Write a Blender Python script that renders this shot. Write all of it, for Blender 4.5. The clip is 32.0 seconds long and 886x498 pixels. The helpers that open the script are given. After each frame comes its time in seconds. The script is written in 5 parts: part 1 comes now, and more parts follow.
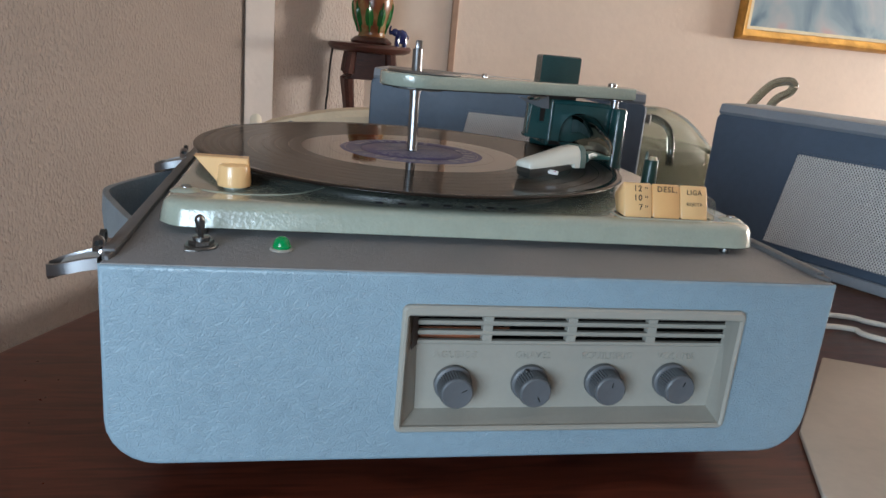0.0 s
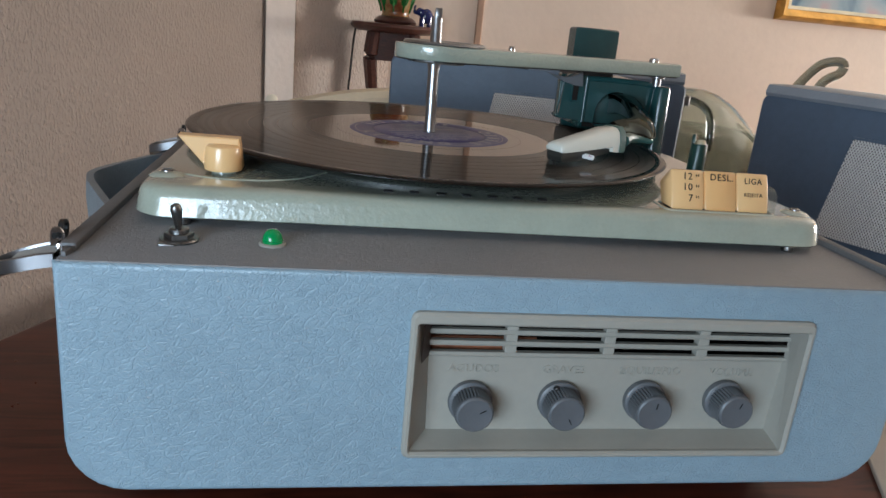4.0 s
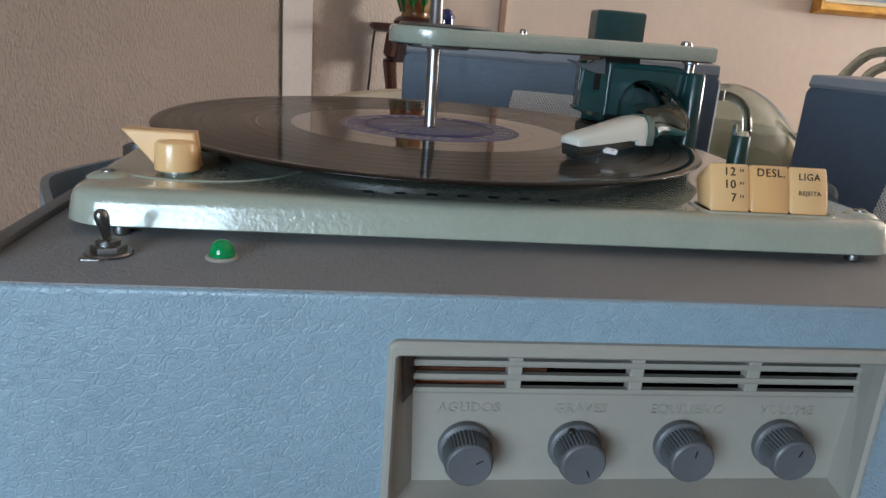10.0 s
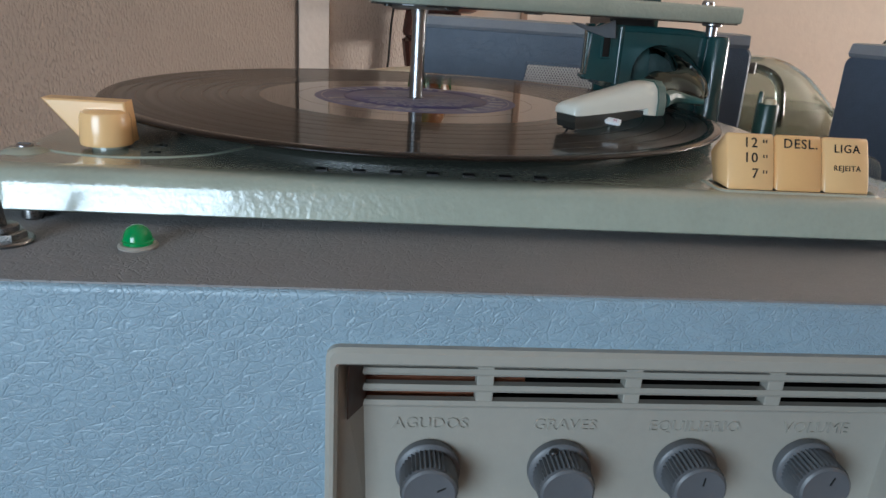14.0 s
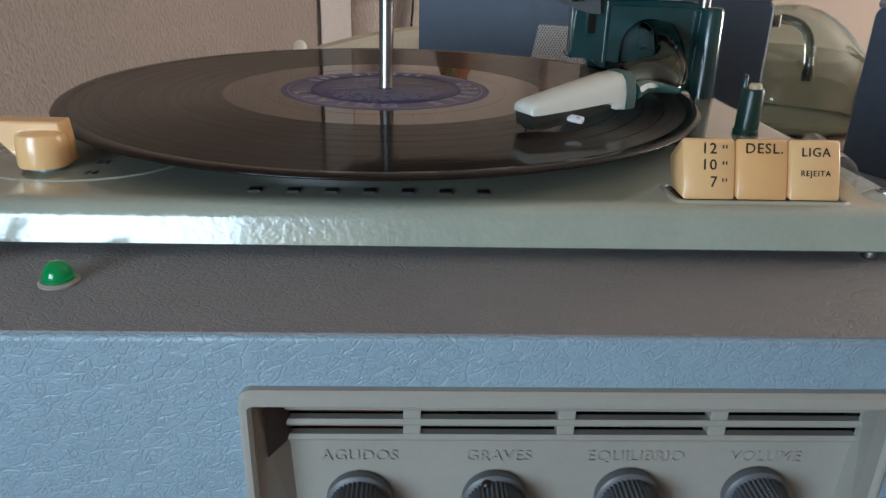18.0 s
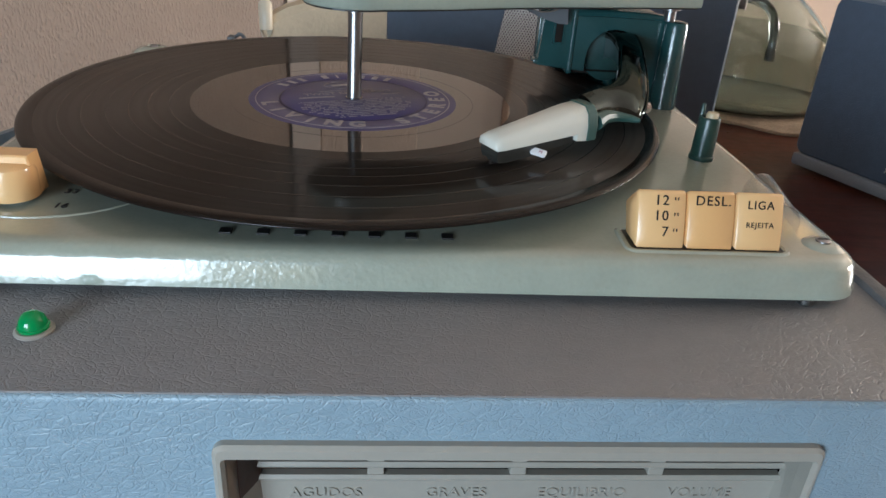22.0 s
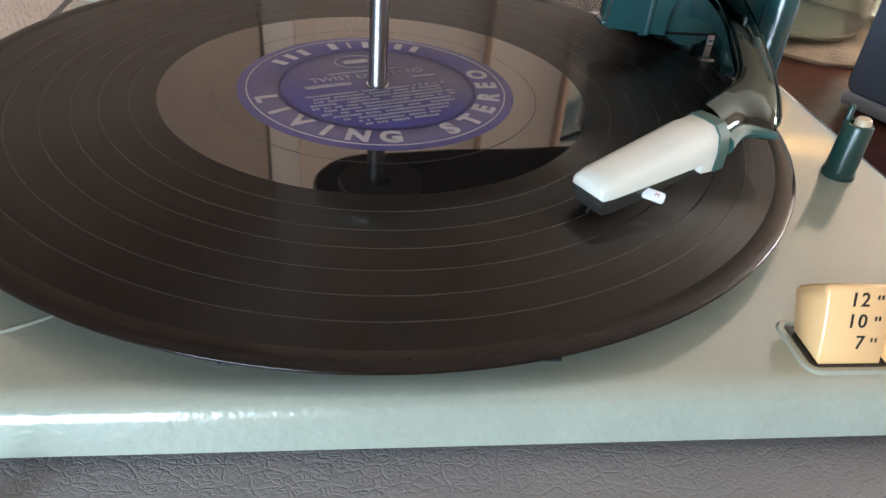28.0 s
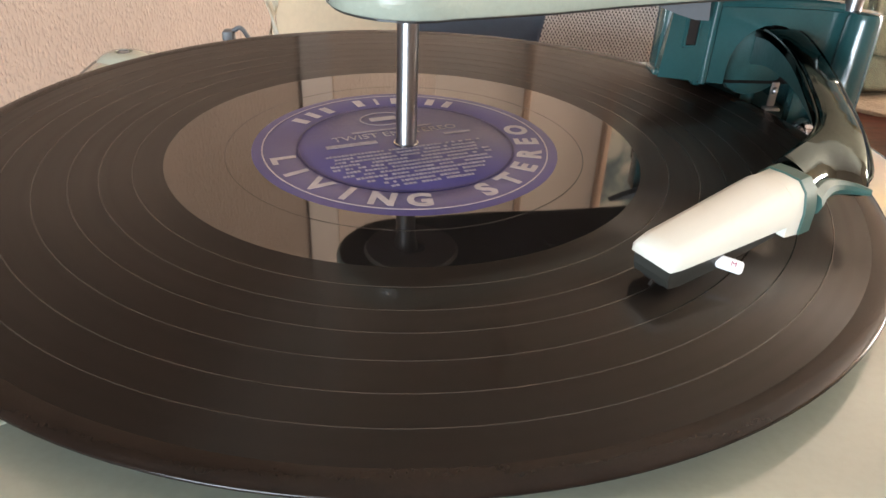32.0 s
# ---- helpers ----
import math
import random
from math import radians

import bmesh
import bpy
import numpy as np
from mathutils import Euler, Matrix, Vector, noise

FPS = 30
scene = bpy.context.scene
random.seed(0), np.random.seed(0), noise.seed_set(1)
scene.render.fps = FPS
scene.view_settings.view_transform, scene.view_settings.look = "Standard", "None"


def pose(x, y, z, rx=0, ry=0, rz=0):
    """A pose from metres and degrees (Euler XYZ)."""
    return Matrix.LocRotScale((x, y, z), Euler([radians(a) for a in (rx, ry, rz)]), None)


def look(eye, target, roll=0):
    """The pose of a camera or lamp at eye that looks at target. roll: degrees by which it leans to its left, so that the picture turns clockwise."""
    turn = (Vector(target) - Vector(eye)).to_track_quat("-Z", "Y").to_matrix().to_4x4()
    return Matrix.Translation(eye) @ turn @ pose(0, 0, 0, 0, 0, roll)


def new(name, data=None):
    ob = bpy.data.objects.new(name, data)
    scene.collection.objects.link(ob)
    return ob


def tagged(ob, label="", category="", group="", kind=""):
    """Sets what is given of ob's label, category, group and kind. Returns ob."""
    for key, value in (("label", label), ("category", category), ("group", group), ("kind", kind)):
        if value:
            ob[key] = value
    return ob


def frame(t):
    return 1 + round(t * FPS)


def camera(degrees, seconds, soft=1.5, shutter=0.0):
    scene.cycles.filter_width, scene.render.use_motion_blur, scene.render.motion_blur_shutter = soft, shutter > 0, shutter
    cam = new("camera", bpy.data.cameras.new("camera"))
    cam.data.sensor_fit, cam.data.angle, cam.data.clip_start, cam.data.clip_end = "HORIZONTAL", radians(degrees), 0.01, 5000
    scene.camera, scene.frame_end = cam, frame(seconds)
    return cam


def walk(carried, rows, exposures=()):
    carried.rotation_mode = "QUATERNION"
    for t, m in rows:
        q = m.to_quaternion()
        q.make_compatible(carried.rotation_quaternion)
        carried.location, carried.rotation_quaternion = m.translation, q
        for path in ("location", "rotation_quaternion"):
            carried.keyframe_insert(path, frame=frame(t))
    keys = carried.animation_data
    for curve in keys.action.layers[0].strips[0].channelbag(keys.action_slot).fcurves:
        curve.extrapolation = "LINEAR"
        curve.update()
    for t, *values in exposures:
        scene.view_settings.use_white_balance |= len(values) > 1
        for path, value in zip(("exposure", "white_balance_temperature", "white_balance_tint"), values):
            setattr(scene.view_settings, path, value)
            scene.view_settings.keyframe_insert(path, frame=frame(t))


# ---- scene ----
cam = camera(62.5, 32.0)
TOP = 0.118
PATH = [
    (0.0, -0.0809, -0.3224, 0.1067, -10.435, -16.021, -5.187),
    (0.5, -0.0802, -0.3148, 0.1059, -10.098, -16.344, -5.290),
    (1.0, -0.0789, -0.3076, 0.1051, -9.760, -16.635, -5.304),
    (1.5, -0.0780, -0.3003, 0.1041, -9.495, -16.942, -5.457),
    (2.0, -0.0761, -0.2932, 0.1028, -9.269, -17.169, -5.454),
    (2.5, -0.0751, -0.2869, 0.1020, -9.158, -17.443, -5.561),
    (3.0, -0.0717, -0.2817, 0.1000, -8.840, -17.458, -5.441),
    (3.5, -0.0690, -0.2768, 0.0983, -8.549, -17.424, -5.308),
    (5.5, -0.0633, -0.2581, 0.0947, -7.980, -17.094, -4.908),
    (6.0, -0.0614, -0.2542, 0.0937, -7.808, -16.950, -4.824),
    (6.5, -0.0591, -0.2509, 0.0924, -7.601, -16.842, -4.732),
    (7.0, -0.0570, -0.2473, 0.0910, -7.459, -16.791, -4.646),
    (7.5, -0.0546, -0.2432, 0.0893, -7.308, -16.775, -4.537),
    (8.0, -0.0524, -0.2388, 0.0877, -7.174, -16.814, -4.474),
    (8.5, -0.0504, -0.2342, 0.0860, -7.020, -16.843, -4.419),
    (9.0, -0.0482, -0.2290, 0.0851, -6.845, -16.963, -4.453),
    (9.5, -0.0455, -0.2241, 0.0840, -6.579, -16.989, -4.265),
    (10.0, -0.0431, -0.2194, 0.0838, -6.297, -17.084, -4.154),
    (10.5, -0.0408, -0.2145, 0.0827, -6.077, -17.071, -4.070),
    (11.0, -0.0385, -0.2095, 0.0816, -5.890, -17.025, -4.072),
    (11.5, -0.0363, -0.2039, 0.0802, -5.732, -16.867, -3.977),
    (12.0, -0.0344, -0.1992, 0.0786, -5.638, -16.977, -3.996),
    (12.5, -0.0310, -0.1944, 0.0769, -5.414, -17.353, -3.985),
    (13.0, -0.0249, -0.1901, 0.0748, -4.906, -17.781, -3.697),
    (13.5, -0.0200, -0.1856, 0.0736, -4.452, -18.179, -3.540),
    (15.5, -0.0016, -0.1726, 0.0744, -2.721, -19.722, -2.370),
    (16.0, 0.0056, -0.1715, 0.0774, -1.993, -20.413, -1.857),
    (16.5, 0.0113, -0.1694, 0.0803, -1.478, -21.021, -1.384),
    (17.0, 0.0142, -0.1682, 0.0851, -1.395, -21.707, -1.322),
    (17.5, 0.0170, -0.1672, 0.0902, -1.344, -22.248, -1.264),
    (18.0, 0.0188, -0.1664, 0.0946, -1.296, -22.721, -1.245),
    (18.5, 0.0203, -0.1661, 0.0974, -1.322, -23.081, -1.117),
    (19.0, 0.0217, -0.1658, 0.1009, -1.355, -23.581, -1.039),
    (19.5, 0.0214, -0.1654, 0.1054, -1.631, -24.260, -1.389),
    (20.0, 0.0216, -0.1651, 0.1096, -1.896, -24.915, -1.661),
    (20.5, 0.0218, -0.1645, 0.1157, -2.083, -25.796, -1.997),
    (21.0, 0.0201, -0.1637, 0.1209, -2.606, -26.346, -2.608),
    (21.5, 0.0191, -0.1629, 0.1264, -2.911, -26.874, -3.104),
    (22.0, 0.0177, -0.1616, 0.1308, -3.336, -27.280, -3.422),
    (22.5, 0.0167, -0.1595, 0.1350, -3.620, -27.731, -3.602),
    (23.0, 0.0156, -0.1568, 0.1395, -3.813, -28.339, -3.629),
    (23.5, 0.0132, -0.1505, 0.1444, -3.944, -29.320, -3.751),
    (24.0, 0.0108, -0.1421, 0.1473, -4.104, -30.232, -3.914),
    (24.5, 0.0085, -0.1338, 0.1499, -4.633, -31.449, -4.138),
    (26.5, -0.0012, -0.0885, 0.1493, -5.297, -35.343, -4.423),
    (27.0, -0.0046, -0.0776, 0.1457, -5.561, -35.512, -4.436),
    (27.5, -0.0069, -0.0669, 0.1413, -5.649, -35.490, -4.472),
    (28.0, -0.0080, -0.0582, 0.1388, -5.351, -35.528, -4.302),
    (28.5, -0.0076, -0.0508, 0.1388, -5.202, -35.641, -3.539),
    (29.0, -0.0100, -0.0446, 0.1374, -5.183, -35.700, -3.571),
    (29.5, -0.0096, -0.0409, 0.1360, -4.698, -35.311, -2.860),
    (30.0, -0.0085, -0.0374, 0.1344, -4.334, -34.807, -2.051),
    (30.5, -0.0064, -0.0348, 0.1337, -3.735, -34.208, -1.729),
    (31.0, -0.0050, -0.0332, 0.1312, -3.492, -33.122, -1.585),
    (31.5, -0.0050, -0.0311, 0.1273, -3.370, -31.879, -2.073),
    (32.0, -0.0033, -0.0303, 0.1253, -3.027, -30.973, -2.104),
]
EXPOSURES = [(0.0, -0.02, 6200, 9), (6.0, -0.09, 6200, 9), (12.0, -0.18, 6200, 9), (18.0, -0.18, 6200, 9), (20.5, 0.02, 6200, 9), (23.0, 0.25, 6200, 9), (25.5, 0.49, 6100, 9), (28.0, 0.88, 6100, 9), (29.0, 1.02, 6200, 10), (30.0, 1.12, 6500, 11), (32.0, 1.30, 6900, 13)]
walk(cam, [(t, pose(x, y, z + TOP, 90 + pitch, roll, yaw)) for t, x, y, z, yaw, pitch, roll in PATH], EXPOSURES)


# ---- light ----
world = bpy.data.worlds.new("sky_world")
scene.world = world
world.use_nodes = True
_wn = world.node_tree
_sky = _wn.nodes.new("ShaderNodeTexSky")
_sky.sky_type = "NISHITA"
_sky.sun_disc = False
_sky.sun_elevation = radians(38)
_sky.sun_rotation = radians(200)
_wn.links.new(_sky.outputs[0], _wn.nodes["Background"].inputs[0])
_wn.nodes["Background"].inputs[1].default_value = 0.1


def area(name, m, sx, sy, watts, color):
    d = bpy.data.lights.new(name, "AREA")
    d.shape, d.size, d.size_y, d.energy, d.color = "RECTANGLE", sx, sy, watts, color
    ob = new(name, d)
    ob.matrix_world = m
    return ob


# daylight in the balcony door behind the camera; the side lamp is an added fill for the back wall
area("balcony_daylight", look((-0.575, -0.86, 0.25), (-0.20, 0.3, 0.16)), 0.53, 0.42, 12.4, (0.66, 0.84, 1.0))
area("added_side_fill", look((4.14, 1.22, 0.40), (0.4, 1.20, 0.34)), 0.84, 0.44, 126, (1.0, 0.94, 0.87))


# ---- materials ----
def material(name, color, rough=0.5, metal=0.0, var=0.12, var_scale=30.0, bump=0.0, bump_scale=200.0, kind="noise", spec=0.5, coat=0.0, wear=0.06):
    m = bpy.data.materials.new(name)
    m.use_nodes = True
    nt = m.node_tree
    n, l = nt.nodes, nt.links
    b = n["Principled BSDF"]
    tc = n.new("ShaderNodeTexCoord")
    big = n.new("ShaderNodeTexNoise")
    big.inputs["Scale"].default_value = var_scale
    big.inputs["Detail"].default_value = 5
    l.new(tc.outputs["Object"], big.inputs["Vector"])
    ramp = n.new("ShaderNodeValToRGB")
    ramp.color_ramp.elements[0].position, ramp.color_ramp.elements[1].position = 0.3, 0.7
    ramp.color_ramp.elements[0].color = tuple(c * (1 - var) for c in color) + (1,)
    ramp.color_ramp.elements[1].color = tuple(min(1, c * (1 + var * 0.6)) for c in color) + (1,)
    l.new(big.outputs["Fac"], ramp.inputs["Fac"])
    fine = n.new("ShaderNodeTexNoise")
    fine.inputs["Scale"].default_value = var_scale * 14
    fine.inputs["Detail"].default_value = 3
    l.new(tc.outputs["Object"], fine.inputs["Vector"])
    mix = n.new("ShaderNodeMixRGB")
    mix.blend_type = "MULTIPLY"
    mix.inputs[0].default_value = min(1.0, var * 2.5)
    fr = n.new("ShaderNodeValToRGB")
    fr.color_ramp.elements[0].color, fr.color_ramp.elements[1].color = (0.8, 0.8, 0.8, 1), (1, 1, 1, 1)
    fr.color_ramp.elements[0].position, fr.color_ramp.elements[1].position = 0.35, 0.6
    l.new(fine.outputs["Fac"], fr.inputs["Fac"])
    l.new(ramp.outputs[0], mix.inputs[1])
    l.new(fr.outputs[0], mix.inputs[2])
    l.new(mix.outputs[0], b.inputs["Base Color"])
    mr = n.new("ShaderNodeMapRange")
    mr.inputs["To Min"].default_value, mr.inputs["To Max"].default_value = max(0.02, rough - wear), min(1, rough + wear)
    l.new(fine.outputs["Fac"], mr.inputs["Value"])
    l.new(mr.outputs[0], b.inputs["Roughness"])
    b.inputs["Metallic"].default_value = metal
    b.inputs["Specular IOR Level"].default_value = spec
    b.inputs["Coat Weight"].default_value = coat
    b.inputs["Coat Roughness"].default_value = max(0.08, rough * 0.7)
    if bump:
        bm = n.new("ShaderNodeBump")
        bm.inputs["Distance"].default_value = bump
        if kind == "leather":
            mp = n.new("ShaderNodeMapping")
            mp.inputs["Scale"].default_value = (0.78, 1.0, 1.0)
            mp.inputs["Rotation"].default_value = (0.3, radians(33), radians(24))
            l.new(tc.outputs["Object"], mp.inputs["Vector"])
            warp = n.new("ShaderNodeTexNoise")
            warp.inputs["Scale"].default_value = bump_scale * 0.55
            warp.inputs["Detail"].default_value = 3
            l.new(mp.outputs[0], warp.inputs["Vector"])
            add = n.new("ShaderNodeVectorMath")
            add.operation = "MULTIPLY_ADD"
            add.inputs[1].default_value = (1.25 / bump_scale,) * 3
            l.new(warp.outputs["Color"], add.inputs[0])
            l.new(mp.outputs[0], add.inputs[2])
            v = n.new("ShaderNodeTexVoronoi")
            v.feature = "DISTANCE_TO_EDGE"
            v.inputs["Scale"].default_value = bump_scale
            v.inputs["Randomness"].default_value = 0.95
            l.new(add.outputs[0], v.inputs["Vector"])
            v2 = n.new("ShaderNodeTexVoronoi")
            v2.feature = "DISTANCE_TO_EDGE"
            v2.inputs["Scale"].default_value = bump_scale * 0.36
            stretch = n.new("ShaderNodeMapping")
            stretch.inputs["Scale"].default_value = (0.75, 1.0, 1.15)
            l.new(add.outputs[0], stretch.inputs["Vector"])
            l.new(stretch.outputs[0], v2.inputs["Vector"])
            cut2 = n.new("ShaderNodeValToRGB")
            cut2.color_ramp.elements[0].position, cut2.color_ramp.elements[1].position = 0.0, 0.085
            cut2.color_ramp.interpolation = "EASE"
            l.new(v2.outputs["Distance"], cut2.inputs["Fac"])
            fade = n.new("ShaderNodeTexNoise")
            fade.inputs["Scale"].default_value = bump_scale * 0.30
            l.new(tc.outputs["Object"], fade.inputs["Vector"])
            deep = n.new("ShaderNodeMapRange")
            deep.inputs["From Min"].default_value, deep.inputs["From Max"].default_value = 0.36, 0.64
            deep.inputs["To Min"].default_value, deep.inputs["To Max"].default_value = 0.78, 0.0
            l.new(fade.outputs["Fac"], deep.inputs["Value"])
            cut = n.new("ShaderNodeValToRGB")
            cut.color_ramp.elements[0].position, cut.color_ramp.elements[1].position = 0.0, 0.17
            cut.color_ramp.interpolation = "EASE"
            l.new(v.outputs["Distance"], cut.inputs["Fac"])
            cr = n.new("ShaderNodeMath")
            cr.operation = "MAXIMUM"
            l.new(cut.outputs[0], cr.inputs[0])
            l.new(deep.outputs[0], cr.inputs[1])
            low = n.new("ShaderNodeMath")
            low.operation = "MINIMUM"
            l.new(cr.outputs[0], low.inputs[0])
            l.new(cut2.outputs[0], low.inputs[1])
            pores = n.new("ShaderNodeTexNoise")
            pores.inputs["Scale"].default_value = bump_scale * 1.1
            pores.inputs["Detail"].default_value = 4
            l.new(tc.outputs["Object"], pores.inputs["Vector"])
            hm = n.new("ShaderNodeMixRGB")
            hm.inputs[0].default_value = 0.20
            l.new(low.outputs[0], hm.inputs[1])
            l.new(pores.outputs["Fac"], hm.inputs[2])
            l.new(hm.outputs[0], bm.inputs["Height"])
        else:
            t = n.new("ShaderNodeTexNoise")
            t.inputs["Scale"].default_value = bump_scale
            t.inputs["Detail"].default_value = 3 if kind == "noise" else 0.8 if kind == "stucco" else 1.5
            l.new(tc.outputs["Object"], t.inputs["Vector"])
            src = t.outputs["Fac"]
            if kind == "stucco":
                mp = n.new("ShaderNodeMapping")
                mp.inputs["Scale"].default_value = (1.2, 1.2, 0.62)
                mp.inputs["Rotation"].default_value = (0.0, radians(12), 0.0)
                l.new(tc.outputs["Object"], mp.inputs["Vector"])
                l.new(mp.outputs[0], t.inputs["Vector"])
                r2 = n.new("ShaderNodeValToRGB")
                r2.color_ramp.elements[0].position, r2.color_ramp.elements[1].position = 0.40, 0.74
                r2.color_ramp.interpolation = "EASE"
                l.new(src, r2.inputs["Fac"])
                src = r2.outputs[0]
            l.new(src, bm.inputs["Height"])
        l.new(bm.outputs[0], b.inputs["Normal"])
    return m


def glass(name, color, rough=0.0, ior=1.5):
    m = bpy.data.materials.new(name)
    m.use_nodes = True
    b = m.node_tree.nodes["Principled BSDF"]
    b.inputs["Base Color"].default_value = (*color, 1)
    b.inputs["Transmission Weight"].default_value = 1.0
    b.inputs["Roughness"].default_value = rough
    b.inputs["IOR"].default_value = ior
    return m


def wood(name, dark, light, rough, scale=14.0, stretch=(1.0, 9.0, 9.0), coat=0.0):
    m = material(name, light, rough, var=0.2, var_scale=6.0, coat=coat)
    nt = m.node_tree
    n, l = nt.nodes, nt.links
    tc = n.new("ShaderNodeTexCoord")
    mp = n.new("ShaderNodeMapping")
    mp.inputs["Scale"].default_value = stretch
    mp.inputs["Rotation"].default_value = (0, 0, radians(27))
    l.new(tc.outputs["Object"], mp.inputs["Vector"])
    t = n.new("ShaderNodeTexNoise")
    t.inputs["Scale"].default_value, t.inputs["Detail"].default_value, t.inputs["Distortion"].default_value = scale, 7, 1.2
    l.new(mp.outputs[0], t.inputs["Vector"])
    r = n.new("ShaderNodeValToRGB")
    r.color_ramp.elements[0].position, r.color_ramp.elements[1].position = 0.32, 0.68
    r.color_ramp.elements[0].color, r.color_ramp.elements[1].color = (*dark, 1), (*light, 1)
    l.new(t.outputs["Fac"], r.inputs["Fac"])
    l.new(r.outputs[0], n["Principled BSDF"].inputs["Base Color"])
    return m


VINYL_FRONT = material("blue_grey_leatherette", (0.255, 0.350, 0.412), 0.36, var=0.10, var_scale=9, bump=0.00021, bump_scale=680, kind="leather", wear=0.1)
VINYL_TOP = material("grey_leatherette", (0.205, 0.196, 0.195), 0.58, var=0.10, var_scale=9, bump=0.00020, bump_scale=700, kind="leather", wear=0.1)
VINYL_SPK = material("slate_blue_leatherette", (0.105, 0.145, 0.205), 0.42, var=0.12, var_scale=9, bump=0.00016, bump_scale=430, kind="leather", wear=0.08)
# same leatherette as VINYL_TOP, its grey darkened for the rail's shade
VINYL_RAIL = material("shade_grey_leatherette", (0.115, 0.112, 0.113), 0.5, var=0.1, var_scale=9, bump=0.00012, bump_scale=430, kind="leather")
TRIM_GREY = material("pale_grey_trim", (0.30, 0.33, 0.37), 0.4, var=0.08)
DECK = material("grey_green_hammered_paint", (0.33, 0.36, 0.295), 0.22, var=0.07, var_scale=40, bump=0.00030, bump_scale=430, kind="soft", spec=0.6, coat=1.0)
_n, _l = DECK.node_tree.nodes, DECK.node_tree.links
_geo, _sep, _map = _n.new("ShaderNodeNewGeometry"), _n.new("ShaderNodeSeparateXYZ"), _n.new("ShaderNodeMapRange")
_l.new(_geo.outputs["Normal"], _sep.inputs[0])
_l.new(_sep.outputs[2], _map.inputs["Value"])
_map.inputs["From Min"].default_value, _map.inputs["From Max"].default_value = 0.5, 1.0
_map.inputs["To Min"].default_value, _map.inputs["To Max"].default_value = 1.0, 0.22
_l.new(_map.outputs[0], [k for k in _n if k.type == "BUMP"][0].inputs["Strength"])
DECK.node_tree.nodes["Principled BSDF"].inputs["Coat IOR"].default_value = 1.5
DECK.node_tree.nodes["Principled BSDF"].inputs["Coat Roughness"].default_value = 0.09
BONE = material("bone_plastic_panel", (0.335, 0.318, 0.275), 0.40, var=0.05, var_scale=20, bump=0.00005, bump_scale=900)
KNOB = material("grey_plastic_knob", (0.112, 0.117, 0.125), 0.42, var=0.08, bump=0.00004, bump_scale=1200)
CREAM = material("aged_cream_plastic", (0.77, 0.475, 0.22), 0.22, var=0.02, var_scale=60, coat=0.2, wear=0.015)
CREAM_DEEP = material("orange_cream_plastic", (0.74, 0.42, 0.175), 0.22, var=0.02, var_scale=60, coat=0.2, wear=0.015)
IVORY = material("ivory_plastic", (0.64, 0.63, 0.555), 0.28, var=0.01, var_scale=40, coat=0.2, wear=0.01)
TEAL = material("dark_green_enamel", (0.017, 0.062, 0.063), 0.20, var=0.12, var_scale=50, bump=0.00006, bump_scale=700, coat=0.3)
TEAL_DK = material("worn_green_enamel", (0.016, 0.052, 0.050), 0.34, var=0.3, var_scale=90, bump=0.0001, bump_scale=500)
GREEN = material("bottle_green_plastic", (0.013, 0.046, 0.037), 0.3, var=0.1, var_scale=70)
CHROME = material("chrome", (0.55, 0.55, 0.57), 0.18, 1.0, var=0.06, var_scale=60, wear=0.06)
STEEL = material("brushed_steel", (0.31, 0.31, 0.32), 0.31, 1.0, var=0.05, var_scale=6, wear=0.006)
GUNMETAL = material("smoky_plated_metal", (0.058, 0.066, 0.065), 0.09, 1.0, var=0.12, var_scale=40, bump=0.0003, bump_scale=75, kind="soft", wear=0.02)
GUNMETAL.node_tree.nodes["Principled BSDF"].inputs["Specular Tint"].default_value = (0.52, 0.54, 0.52, 1)
DULL = material("dull_nickel", (0.25, 0.248, 0.245), 0.30, 1.0, var=0.2, var_scale=200, wear=0.12)
BLACK = material("black_plastic", (0.012, 0.012, 0.012), 0.35, var=0.2)
CARTRIDGE = material("olive_black_plastic", (0.030, 0.030, 0.026), 0.4, var=0.2)
INK = material("black_print", (0.01, 0.01, 0.01), 0.5, var=0.1)
REDINK = material("red_print", (0.36, 0.06, 0.14), 0.5, var=0.1)
WHITE = material("white_plastic", (0.8, 0.8, 0.8), 0.35, var=0.05)
LEVER_LINING = material("pale_grey_lining", (0.40, 0.41, 0.40), 0.9, var=0.15, var_scale=200, spec=0.1)
WAX = material("polished_black_vinyl", (0.010, 0.009, 0.009), 0.035, var=0.2, var_scale=60, spec=0.75, wear=0.02)
WAX.node_tree.nodes["Principled BSDF"].inputs["IOR"].default_value = 1.85
# warm tint paints the peach wall's colour into the reflection
WAX.node_tree.nodes["Principled BSDF"].inputs["Specular Tint"].default_value = (1.0, 0.93, 0.84, 1)
GAP = material("smooth_band_vinyl", (0.02, 0.018, 0.016), 0.16, var=0.2, spec=0.5)
RIMVINYL = material("brown_black_rim_vinyl", (0.013, 0.0085, 0.0065), 0.17, var=0.3, var_scale=80, spec=0.20, wear=0.05)
COLLAR = material("sage_green_collar", (0.030, 0.082, 0.070), 0.45, var=0.1, var_scale=60)
TAN = material("tan_plastic_cap", (0.52, 0.42, 0.27), 0.4, var=0.1, var_scale=80)
PLATE = material("grey_beige_plated_disc", (0.15, 0.13, 0.11), 0.45, var=0.1, var_scale=60)
LABEL = material("violet_paper_label", (0.055, 0.048, 0.165), 0.36, var=0.10, var_scale=60, spec=0.45)
PRINT = material("pale_label_print", (0.38, 0.35, 0.37), 0.45, var=0.15, var_scale=300)
